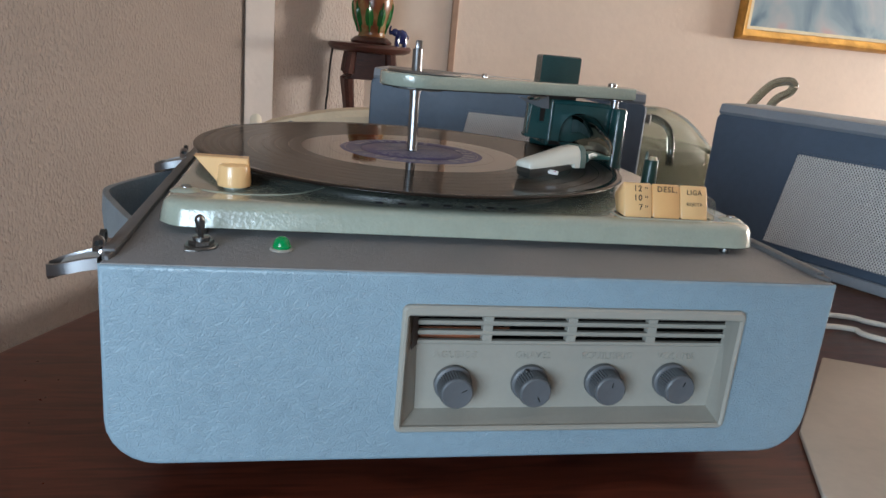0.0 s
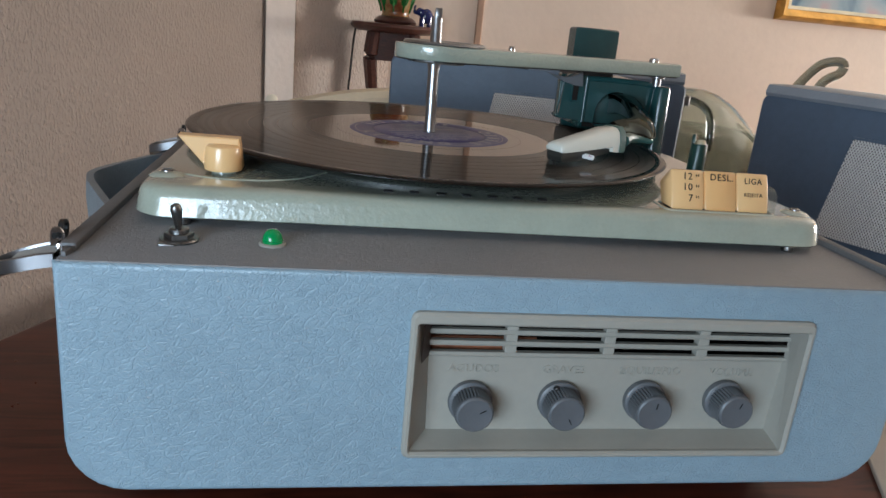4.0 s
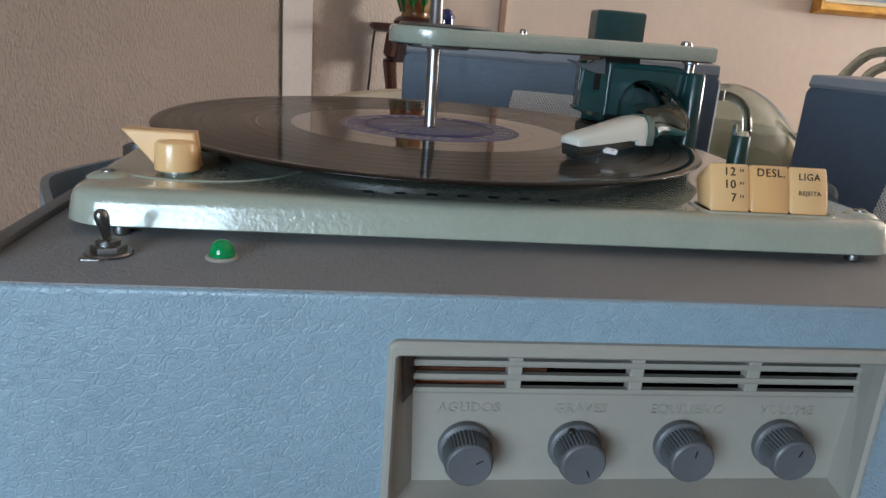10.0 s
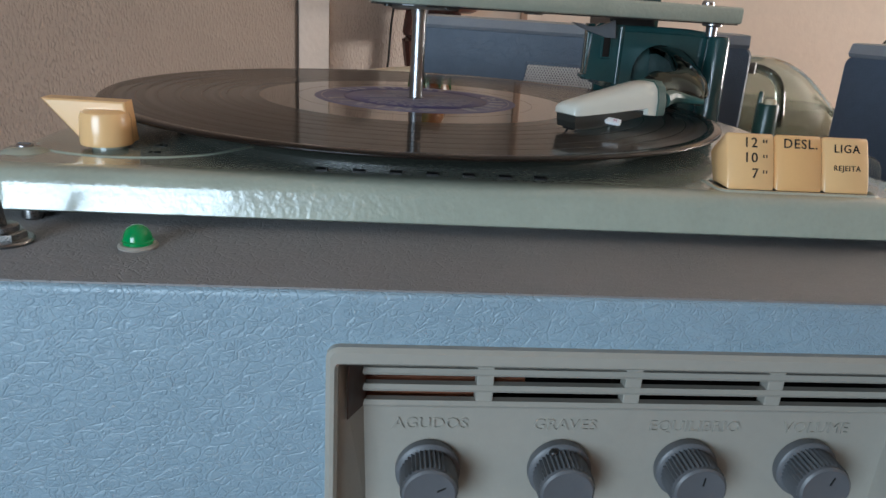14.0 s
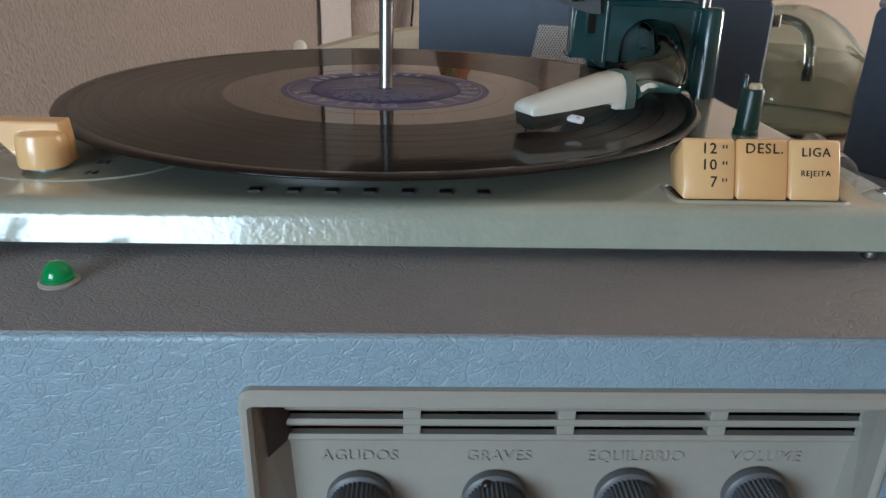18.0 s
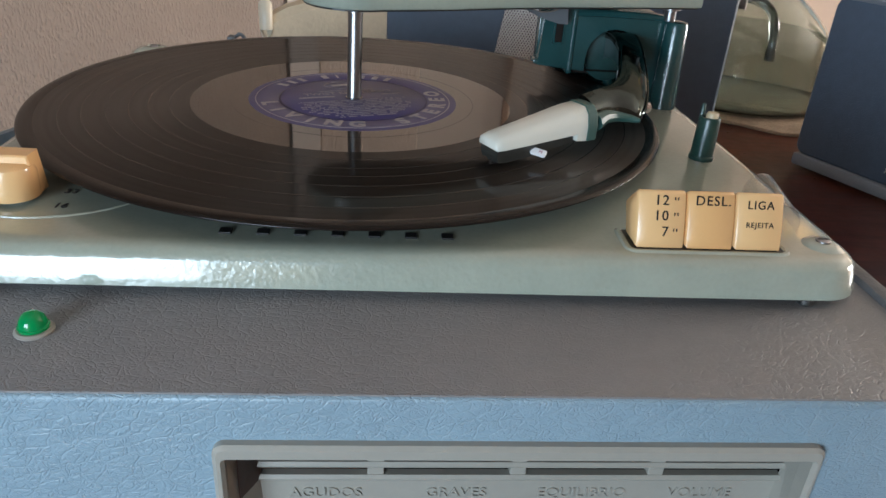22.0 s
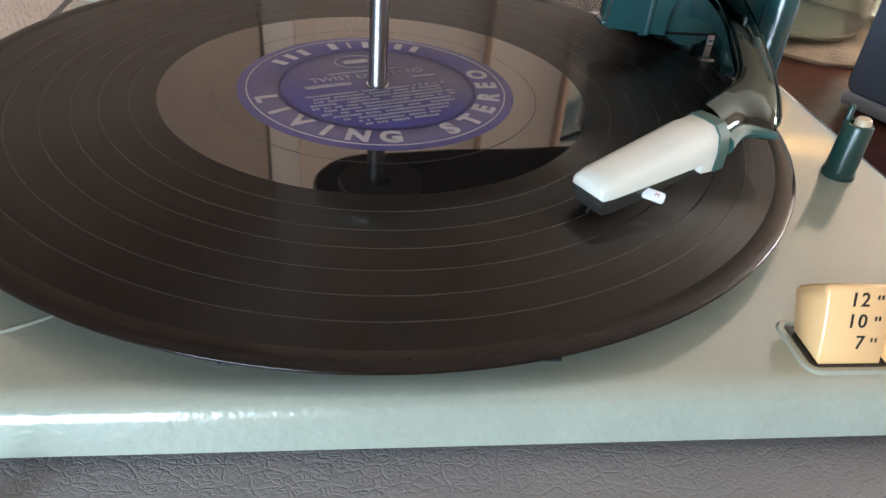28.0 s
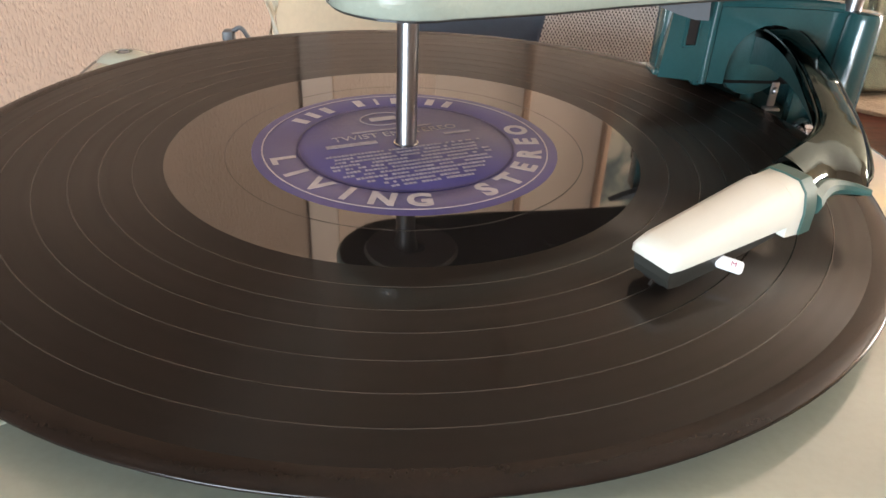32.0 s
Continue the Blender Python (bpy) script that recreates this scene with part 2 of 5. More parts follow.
PRINT_DIM = material("fine_label_print", (0.30, 0.28, 0.33), 0.45, var=0.3, var_scale=500)
LABEL_DK = material("deep_violet_ring", (0.022, 0.016, 0.085), 0.4, var=0.1)
LEDGLASS = material("green_lamp_lens", (0.002, 0.18, 0.052), 0.05, var=0.05, coat=0.0)
TABLE = wood("dark_mahogany", (0.040, 0.0085, 0.0045), (0.115, 0.026, 0.013), 0.30, coat=0.0)
TABLE.node_tree.nodes["Principled BSDF"].inputs["Specular IOR Level"].default_value = 0.3
STAND = wood("turned_mahogany", (0.035, 0.011, 0.008), (0.090, 0.030, 0.022), 0.3, 40)
# left stucco darkened in its colour to offset the side fill; far copy lighter
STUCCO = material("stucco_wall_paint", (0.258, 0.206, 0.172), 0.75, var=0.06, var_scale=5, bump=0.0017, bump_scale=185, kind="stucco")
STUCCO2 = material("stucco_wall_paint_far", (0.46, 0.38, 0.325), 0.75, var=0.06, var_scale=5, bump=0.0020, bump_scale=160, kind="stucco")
PEACH = material("peach_wall_paint", (0.82, 0.71, 0.61), 0.65, var=0.05, var_scale=3, bump=0.0005, bump_scale=70)
PALE = material("pale_pillar_paint", (0.73, 0.65, 0.585), 0.6, var=0.05, var_scale=4, bump=0.0008, bump_scale=90)
MOULD = material("brown_moulding_paint", (0.42, 0.28, 0.20), 0.55, var=0.1)
CEIL = material("white_ceiling_paint", (0.80, 0.78, 0.74), 0.8, var=0.04, var_scale=3, bump=0.0006, bump_scale=60)
FLOOR = material("terracotta_floor_tile", (0.26, 0.15, 0.10), 0.35, var=0.2, var_scale=4)
GILT = material("gilded_moulding", (0.62, 0.36, 0.10), 0.32, 0.85, var=0.3, var_scale=25, bump=0.0006, bump_scale=120)
GILT_IN = material("pale_frame_slip", (0.72, 0.66, 0.48), 0.5, var=0.1)
JUGGLASS = glass("pale_green_glass", (0.70, 0.76, 0.72), 0.0, 1.42)
JUGWATER = glass("murky_contents", (0.50, 0.52, 0.47), 0.06, 1.07)
JUGWATER.node_tree.nodes["Principled BSDF"].inputs["Transmission Weight"].default_value = 0.82
# handle glass tinted dark in place of the dark surroundings it would refract
GREYGLASS = glass("refraction_toned_glass", (0.20, 0.24, 0.225), 0.0, 1.52)
CLEAR = glass("clear_plastic_film", (0.94, 0.93, 0.90), 0.04, 1.25)
CLEAR.node_tree.nodes["Principled BSDF"].inputs["Transmission Weight"].default_value = 0.93
MAT = material("natural_fibre_mat", (0.52, 0.39, 0.27), 0.85, var=0.3, var_scale=25, bump=0.002, bump_scale=220)
PAPER = material("cream_card_sleeve", (0.49, 0.41, 0.335), 0.6, var=0.10, var_scale=8, bump=0.0006, bump_scale=30)
CABLE = material("ivory_cable", (0.70, 0.66, 0.58), 0.45, var=0.08)
CORD = material("black_cord", (0.02, 0.018, 0.016), 0.5, var=0.1)
UPHOL = material("cream_upholstery", (0.60, 0.51, 0.37), 0.6, var=0.1, var_scale=12, bump=0.0008, bump_scale=150)
CREAMWOOD = material("cream_lacquer", (0.70, 0.62, 0.48), 0.35, var=0.05)
BLUECER = material("cobalt_glaze", (0.010, 0.022, 0.13), 0.12, var=0.3, var_scale=60, coat=0.4)
HANDLE = material("grey_blue_leather", (0.21, 0.235, 0.25), 0.5, var=0.15, var_scale=30, bump=0.0002, bump_scale=420, kind="leather")
RUBBER = material("black_rubber", (0.02, 0.02, 0.02), 0.7, var=0.2)
WIRE = material("grille_wire", (0.86, 0.84, 0.82), 0.4, 0.2, var=0.15, var_scale=300)
# brown-black that puts the shade of recesses and gaps into the colour
VOID = material("brown_black_shade", (0.022, 0.017, 0.015), 0.9, spec=0.1)
CHEEK = material("dark_brown_cheek_shade", (0.060, 0.026, 0.016), 0.5, var=0.3, var_scale=90)
COPPER = material("orange_brown_board", (0.36, 0.125, 0.06), 0.5, var=0.3, var_scale=120)
BEZEL = material("grey_beige_bezel", (0.34, 0.32, 0.28), 0.4, var=0.05)
DOORPAINT = material("white_door_paint", (0.78, 0.78, 0.76), 0.4, var=0.05)
LEDGLASS.node_tree.nodes["Principled BSDF"].inputs["Emission Color"].default_value = (0.0, 0.7, 0.16, 1)
LEDGLASS.node_tree.nodes["Principled BSDF"].inputs["Emission Strength"].default_value = 0.07


def groove_material():
    m = material("grooved_black_vinyl", (0.0075, 0.0062, 0.0055), 0.16, var=0.15, var_scale=40, spec=0.5, wear=0.04)
    nt = m.node_tree
    n, l = nt.nodes, nt.links
    b = n["Principled BSDF"]
    b.inputs["IOR"].default_value = 1.27
    # brownish tint put in for warm room light reflected by the grooves
    b.inputs["Specular Tint"].default_value = (1.0, 0.84, 0.68, 1)
    b.inputs["Coat Weight"].default_value = 0.64
    b.inputs["Coat IOR"].default_value = 1.22
    b.inputs["Coat Roughness"].default_value = 0.07
    tg = n.new("ShaderNodeTangent")
    tg.direction_type, tg.axis = "RADIAL", "Z"
    l.new(tg.outputs[0], b.inputs["Tangent"])
    b.inputs["Anisotropic"].default_value = 0.98
    b.inputs["Anisotropic Rotation"].default_value = 0.25
    tc = n.new("ShaderNodeTexCoord")
    sep = n.new("ShaderNodeSeparateXYZ")
    l.new(tc.outputs["Object"], sep.inputs[0])
    com = n.new("ShaderNodeCombineXYZ")
    l.new(sep.outputs[0], com.inputs[0])
    l.new(sep.outputs[1], com.inputs[1])
    ln = n.new("ShaderNodeVectorMath")
    ln.operation = "LENGTH"
    l.new(com.outputs[0], ln.inputs[0])
    bands = n.new("ShaderNodeTexNoise")
    bands.noise_dimensions = "1D"
    bands.inputs["Scale"].default_value, bands.inputs["Detail"].default_value = 260, 6
    l.new(ln.outputs["Value"], bands.inputs["W"])
    mr = n.new("ShaderNodeMapRange")
    mr.inputs["To Min"].default_value, mr.inputs["To Max"].default_value = 0.44, 0.56
    l.new(bands.outputs["Fac"], mr.inputs["Value"])
    l.new(mr.outputs[0], b.inputs["Roughness"])
    bp = n.new("ShaderNodeBump")
    bp.inputs["Distance"].default_value = 0.00003
    l.new(bands.outputs["Fac"], bp.inputs["Height"])
    l.new(bp.outputs[0], b.inputs["Normal"])
    return m


GROOVE = groove_material()


def paint_material(name, stops, scale, rough=0.5, detail=4):
    m = material(name, stops[0][1], rough)
    nt = m.node_tree
    n, l = nt.nodes, nt.links
    tc = n.new("ShaderNodeTexCoord")
    t = n.new("ShaderNodeTexNoise")
    t.inputs["Scale"].default_value, t.inputs["Detail"].default_value, t.inputs["Distortion"].default_value = scale, detail, 0.6
    l.new(tc.outputs["Object"], t.inputs["Vector"])
    r = n.new("ShaderNodeValToRGB")
    while len(r.color_ramp.elements) < len(stops):
        r.color_ramp.elements.new(0.5)
    for e, (p, c) in zip(r.color_ramp.elements, stops):
        e.position, e.color = p, (*c, 1)
    l.new(t.outputs["Fac"], r.inputs["Fac"])
    l.new(r.outputs[0], n["Principled BSDF"].inputs["Base Color"])
    return m


CANVAS = paint_material("painted_canvas", [(0.34, (0.10, 0.19, 0.28)), (0.46, (0.26, 0.38, 0.46)), (0.58, (0.40, 0.46, 0.50)), (0.68, (0.62, 0.30, 0.30))], 6.0)
VASE = paint_material("majolica_glaze", [(0.35, (0.16, 0.04, 0.015)), (0.48, (0.22, 0.09, 0.03)), (0.60, (0.30, 0.21, 0.08)), (0.70, (0.08, 0.12, 0.04))], 22.0, 0.25)
FLORAL = paint_material("floral_print", [(0.38, (0.09, 0.14, 0.15)), (0.47, (0.18, 0.25, 0.25)), (0.54, (0.36, 0.39, 0.35)), (0.62, (0.62, 0.60, 0.50))], 11.0, 0.5, 2)
LEAFGLAZE = material("green_leaf_glaze", (0.012, 0.13, 0.025), 0.22, var=0.3, var_scale=60)


# ---- mesh helpers ----
LIFT = Vector((0, 0, 0))


def thing(name, label, category, at=(0, 0, 0), group="", kind=""):
    ob = new(name)
    ob.empty_display_size = 0.02
    ob.location = at
    return tagged(ob, label, category, group, kind)


def part(name, bm, mat, parent=None, label="", smooth=True, angle=35):
    """Links a bmesh as one mesh object, in world places, under a thing or a part."""
    bmesh.ops.recalc_face_normals(bm, faces=bm.faces)
    bmesh.ops.translate(bm, verts=bm.verts, vec=LIFT)
    me = bpy.data.meshes.new(name)
    if smooth:
        lim = radians(angle)
        for f in bm.faces:
            f.smooth = True
        for e in bm.edges:
            if len(e.link_faces) != 2 or e.calc_face_angle(0) > lim:
                e.smooth = False
    bm.to_mesh(me)
    bm.free()
    me.materials.append(mat)
    ob = new(name, me)
    if parent is not None:
        ob.parent = parent
        if parent.type == "EMPTY":
            ob.matrix_parent_inverse = Matrix.Translation(-parent.location)
    if label:
        ob["label"] = label
    return ob


def merged(*bms):
    out = bmesh.new()
    for b in bms:
        me = bpy.data.meshes.new("t")
        b.to_mesh(me)
        b.free()
        out.from_mesh(me)
        bpy.data.meshes.remove(me)
    return out


def turned(bm, m):
    bmesh.ops.transform(bm, matrix=m, verts=bm.verts)
    return bm


def box(x0, x1, y0, y1, z0, z1, bevel=0.0, seg=2):
    bm = bmesh.new()
    bmesh.ops.create_cube(bm, size=1)
    bmesh.ops.scale(bm, vec=(x1 - x0, y1 - y0, z1 - z0), verts=bm.verts)
    bmesh.ops.translate(bm, vec=((x0 + x1) / 2, (y0 + y1) / 2, (z0 + z1) / 2), verts=bm.verts)
    if bevel:
        bmesh.ops.bevel(bm, geom=bm.edges[:], offset=bevel, segments=seg, affect="EDGES", profile=0.5)
    return bm


def loft(rings, cap=True, closed=True):
    bm = bmesh.new()
    rows = [[bm.verts.new(p) for p in r] for r in rings]
    k = len(rows[0])
    for a, b in zip(rows, rows[1:]):
        for i in range(k if closed else k - 1):
            j = (i + 1) % k
            bm.faces.new((a[i], a[j], b[j], b[i]))
    if cap:
        bm.faces.new(rows[0])
        bm.faces.new(rows[-1])
    return bm


def lathe(profile, c=(0, 0, 0), seg=32, cap=True):
    """Turns (radius, height) round a vertical axis through c."""
    rings = []
    for r, z in profile:
        rings.append([(c[0] + r * math.cos(2 * math.pi * i / seg), c[1] + r * math.sin(2 * math.pi * i / seg), c[2] + z) for i in range(seg)])
    return loft(rings, cap)


def tube(points, radius, seg=8, steps=6, cap=True):
    """A round bar along a smooth line through the points."""
    pts = smooth_line([Vector(p) for p in points], steps)
    rings = []
    up = Vector((0, 0, 1))
    for i, p in enumerate(pts):
        d = (pts[min(i + 1, len(pts) - 1)] - pts[max(i - 1, 0)]).normalized()
        s = d.cross(up)
        if s.length < 1e-4:
            s = Vector((1, 0, 0))
        s.normalize()
        u = s.cross(d)
        r = float(np.interp(i / (len(pts) - 1), np.linspace(0, 1, len(radius)), radius)) if isinstance(radius, (list, tuple)) else radius
        rings.append([p + s * r * math.cos(2 * math.pi * k / seg) + u * r * math.sin(2 * math.pi * k / seg) for k in range(seg)])
    return loft(rings, cap)


def smooth_line(p, steps=6):
    if len(p) < 3 or steps < 2:
        return p
    out = []
    q = [p[0] * 2 - p[1]] + p + [p[-1] * 2 - p[-2]]
    for i in range(1, len(q) - 2):
        a, b, c, d = q[i - 1:i + 3]
        for s in range(steps):
            t = s / steps
            out.append(0.5 * ((2 * b) + (c - a) * t + (2 * a - 5 * b + 4 * c - d) * t * t + (3 * b - a - 3 * c + d) * t ** 3))
    out.append(p[-1])
    return out


def round_rect(x0, x1, y0, y1, r, seg=5):
    out = []
    for cx, cy, a0 in ((x1 - r, y1 - r, 0), (x0 + r, y1 - r, 90), (x0 + r, y0 + r, 180), (x1 - r, y0 + r, 270)):
        for i in range(seg + 1):
            a = radians(a0 + 90 * i / seg)
            out.append((cx + r * math.cos(a), cy + r * math.sin(a)))
    return out


def inset(poly, d):
    """Moves a closed anticlockwise outline inwards by d."""
    n = len(poly)
    out = []
    for i in range(n):
        a, b, c = Vector(poly[i - 1]), Vector(poly[i]), Vector(poly[(i + 1) % n])
        e1, e2 = (b - a).normalized(), (c - b).normalized()
        n1, n2 = Vector((-e1.y, e1.x)), Vector((-e2.y, e2.x))
        m = (n1 + n2)
        m = m / max(0.3, m.length_squared / 2) if m.length > 1e-6 else n1
        out.append((b.x + m.x * d, b.y + m.y * d))
    return out


def prism(poly, z0, z1, edge=0.0, seg=3, under=0.0):
    """An upright plate of an outline with a rounded upper edge."""
    rings = []
    if under:
        rings.append([(x, y, z0) for x, y in inset(poly, under)])
        rings.append([(x, y, z0 + under) for x, y in poly])
    else:
        rings.append([(x, y, z0) for x, y in poly])
    if edge:
        for i in range(seg + 1):
            a = radians(90 * i / seg)
            rings.append([(x, y, z1 - edge + edge * math.sin(a)) for x, y in inset(poly, edge * (1 - math.cos(a)))])
    else:
        rings.append([(x, y, z1) for x, y in poly])
    return loft(rings)


def plate_with_hole(outer, hole):
    """A flat sheet in x and y between an outline and a hole."""
    bm = bmesh.new()
    es = []
    for loop in (outer, hole):
        vs = [bm.verts.new((x, y, 0)) for x, y in loop]
        es += [bm.edges.new((vs[i - 1], vs[i])) for i in range(len(vs))]
    bmesh.ops.triangle_fill(bm, use_beauty=True, edges=es)
    return bm


def frame_ring(outer_rings):
    """A closed moulding: rings of equal outlines, the last joined to the first."""
    bm = bmesh.new()
    rows = [[bm.verts.new(p) for p in r] for r in outer_rings]
    k = len(rows[0])
    for a, b in zip(rows, rows[1:] + rows[:1]):
        for i in range(k):
            j = (i + 1) % k
            bm.faces.new((a[i], a[j], b[j], b[i]))
    return bm


def letters(s, size, m, depth=0.00015, align="CENTER", bold=0.018, space=1.0):
    """The mesh of a word, in its own plane, set at m."""
    cu = bpy.data.curves.new("word", "FONT")
    cu.body, cu.size, cu.extrude, cu.align_x, cu.align_y = s, size, depth, align, "CENTER"
    cu.resolution_u, cu.offset, cu.space_character = 3, size * bold, space
    ob = bpy.data.objects.new("word", cu)
    scene.collection.objects.link(ob)
    bpy.context.view_layer.update()
    me = bpy.data.meshes.new_from_object(ob.evaluated_get(bpy.context.evaluated_depsgraph_get()))
    bpy.data.objects.remove(ob)
    bpy.data.curves.remove(cu)
    bm = bmesh.new()
    bm.from_mesh(me)
    bpy.data.meshes.remove(me)
    return turned(bm, m)


def structure(name, bm, mat, label, category, parent=None, smooth=False):
    return tagged(part(name, bm, mat, parent, "", smooth), label, category, "", "structure")


# ---- the room ----
FLOOR_Z, CEIL_Z = -0.75, 1.75


def wall_slab(a, b, thick, z0=FLOOR_Z, z1=CEIL_Z):
    """An upright slab whose front runs from a to b; its thickness lies to the left of that way."""
    a, b = Vector(a), Vector(b)
    d = (b - a).normalized()
    n = Vector((-d.y, d.x)) * thick
    q = [a, b, b + n, a + n]
    return loft([[(p.x, p.y, z0) for p in q], [(p.x, p.y, z1) for p in q]])


structure("floor", box(-2.3, 4.36, -1.08, 2.02, FLOOR_Z - 0.1, FLOOR_Z), FLOOR, "brown terracotta tiled floor of a living room", "floor")
structure("ceiling", box(-2.3, 4.36, -1.08, 2.02, CEIL_Z, CEIL_Z + 0.1), CEIL, "plain white painted ceiling", "ceiling")
structure("wall_back", wall_slab((4.2, 1.85), (0.10, 1.85), -0.15), PEACH, "smooth peach-painted plaster wall", "wall")
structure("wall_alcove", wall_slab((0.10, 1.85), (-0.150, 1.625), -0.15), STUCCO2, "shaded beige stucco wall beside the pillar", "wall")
structure("wall_pillar", wall_slab((-0.150, 1.60), (-0.217, 1.585), -0.10), PALE, "smooth pale painted wall pillar", "pillar")
structure("wall_left", wall_slab((-0.217, 1.600), (-2.0, -1.032), -0.15), STUCCO, "rough stucco wall, beige darkened to offset the side fill", "wall")
# unseen rear walls take the dark stucco to cut light bounced forward
structure("wall_rear_1", wall_slab((-2.10, -0.91), (-0.90, -0.91), -0.15), STUCCO, "unseen wall beside the balcony door, dark stucco to cut bounce", "wall")
structure("wall_rear_2", wall_slab((-0.05, -0.91), (4.2, -0.91), -0.15), STUCCO, "unseen wall beside the balcony door, dark stucco to cut bounce", "wall")
structure("wall_rear_3", wall_slab((-0.90, -0.91), (-0.05, -0.91), -0.15, 1.22), STUCCO, "unseen wall over the balcony door, dark stucco to cut bounce", "wall")
# unseen right wall, its opening made up to hold the side fill lamp
structure("wall_right_1", wall_slab((4.2, -0.91), (4.2, 0.76), -0.15), PEACH, "peach-painted plaster side wall", "wall")
structure("wall_right_2", wall_slab((4.2, 1.68), (4.2, 2.0), -0.15), PEACH, "peach-painted plaster side wall", "wall")
structure("wall_right_3", wall_slab((4.2, 0.76), (4.2, 1.68), -0.15, FLOOR_Z, 0.14), PEACH, "peach-painted plaster under the added side opening", "wall")
structure("wall_right_4", wall_slab((4.2, 0.76), (4.2, 1.68), -0.15, 0.66), PEACH, "peach-painted plaster over the added side opening", "wall")
structure("door_1", merged(box(-0.90, -0.85, -0.99, -0.91, FLOOR_Z, 1.22), box(-0.10, -0.05, -0.99, -0.91, FLOOR_Z, 1.22), box(-0.85, -0.10, -0.99, -0.91, 0.50, 1.22), box(-0.85, -0.10, -0.99, -0.91, FLOOR_Z, 0.0)), DOORPAINT, "white-framed half-glazed balcony door", "door")
structure("side_fill_opening", merged(box(4.2, 4.28, 0.76, 0.80, 0.14, 0.66), box(4.2, 4.28, 1.64, 1.68, 0.14, 0.66), box(4.2, 4.28, 0.80, 1.64, 0.62, 0.66), box(4.2, 4.28, 0.80, 1.64, 0.14, 0.18)), DOORPAINT, "white-framed unseen side opening added for the fill lamp", "window")
structure("trim", box(0.337, 0.356, 1.838, 1.85, FLOOR_Z, CEIL_Z, 0.003), MOULD, "thin brown upright moulding on the peach wall", "moulding")


# ---- picture ----
def picture():
    t = thing("framed_picture", "gilt-framed oil painting of pink flowers on blue hanging on the wall", "picture", (1.70, 1.845, 0.55))
    x0, x1, z0, z1 = 1.236, 2.14, 0.309, 0.93
    prof = [(0.0, 0.0), (0.004, -0.022), (0.012, -0.030), (0.020, -0.022), (0.030, -0.016), (0.033, -0.010), (0.033, 0.0)]
    rings = [[(x, 1.848 + d, z) for x, z in inset([(x0, z0), (x1, z0), (x1, z1), (x0, z1)], w)] for w, d in prof]
    part("frame", frame_ring(rings), GILT, t, "moulded gilt frame", True, 50)
    part("slip", frame_ring([[(x, 1.848 + d, z) for x, z in inset([(x0, z0), (x1, z0), (x1, z1), (x0, z1)], w)] for w, d in ((0.033, -0.002), (0.033, -0.012), (0.043, -0.010), (0.043, -0.002))]), GILT_IN, t, "pale inner slip")
    part("canvas", box(x0 + 0.043, x1 - 0.043, 1.840, 1.846, z0 + 0.043, z1 - 0.043), CANVAS, t, "blue painted canvas with pink flowers", False)


picture()


def floral_picture():
    t = thing("floral_picture", "brown wood framed pale floral print hanging high on the wall", "picture", (0.80, 1.845, 0.9))
    x0, x1, z0, z1 = 0.564, 1.084, 0.640, 1.30
    fr = [(x0, z0), (x1, z0), (x1, z1), (x0, z1)]
    part("frame", frame_ring([[(x, 1.848 + d, z) for x, z in inset(fr, w)] for w, d in ((0.0, 0.0), (0.002, -0.016), (0.010, -0.020), (0.024, -0.012), (0.027, -0.006), (0.027, 0.0))]), MOULD, t, "plain brown wooden frame", True, 50)
    part("print", box(x0 + 0.027, x1 - 0.027, 1.841, 1.846, z0 + 0.027, z1 - 0.027), FLORAL, t, "pale blue-green floral print", False)


floral_picture()


# ---- plant stand with vase and figurine ----
SC = (0.092, 1.66)
SZ = 0.118 + 0.0785


def plant_stand():
    t = thing("plant_stand", "round dark mahogany plant stand with curved legs", "plant stand", (SC[0], SC[1], FLOOR_Z))
    part("top", lathe([(0.0, -0.022), (0.090, -0.022), (0.104, -0.016), (0.1095, -0.008), (0.106, -0.001), (0.098, 0.0), (0.0, 0.0)], (*SC, SZ), 48, False), STAND, t, "round moulded top")
    for k in range(4):
        a = radians(45 + 90 * k)
        c, s = math.cos(a), math.sin(a)
        a2 = a + math.pi / 2
        p = Vector((SC[0] + 0.066 * c, SC[1] + 0.066 * s))
        q = Vector((SC[0] + 0.066 * math.cos(a2), SC[1] + 0.066 * math.sin(a2)))
        d = (q - p).normalized() * 0.004
        n = Vector((-d.y, d.x))
        outl = [p + n, q + n, q - n, p - n]
        part("apron", loft([[(v.x, v.y, SZ - 0.090) for v in outl], [(v.x, v.y, SZ - 0.022) for v in outl]]), STAND, t, "", False)
        pts = [(SC[0] + r * c, SC[1] + r * s, z) for r, z in ((0.070, SZ - 0.022), (0.078, SZ - 0.09), (0.064, SZ - 0.19), (0.058, SZ - 0.35), (0.075, SZ - 0.6), (0.105, FLOOR_Z + 0.012))]
        part("leg", tube(pts, [0.014, 0.015, 0.012, 0.011, 0.010, 0.012], 8, 6), STAND, t, "curved leg")


plant_stand()


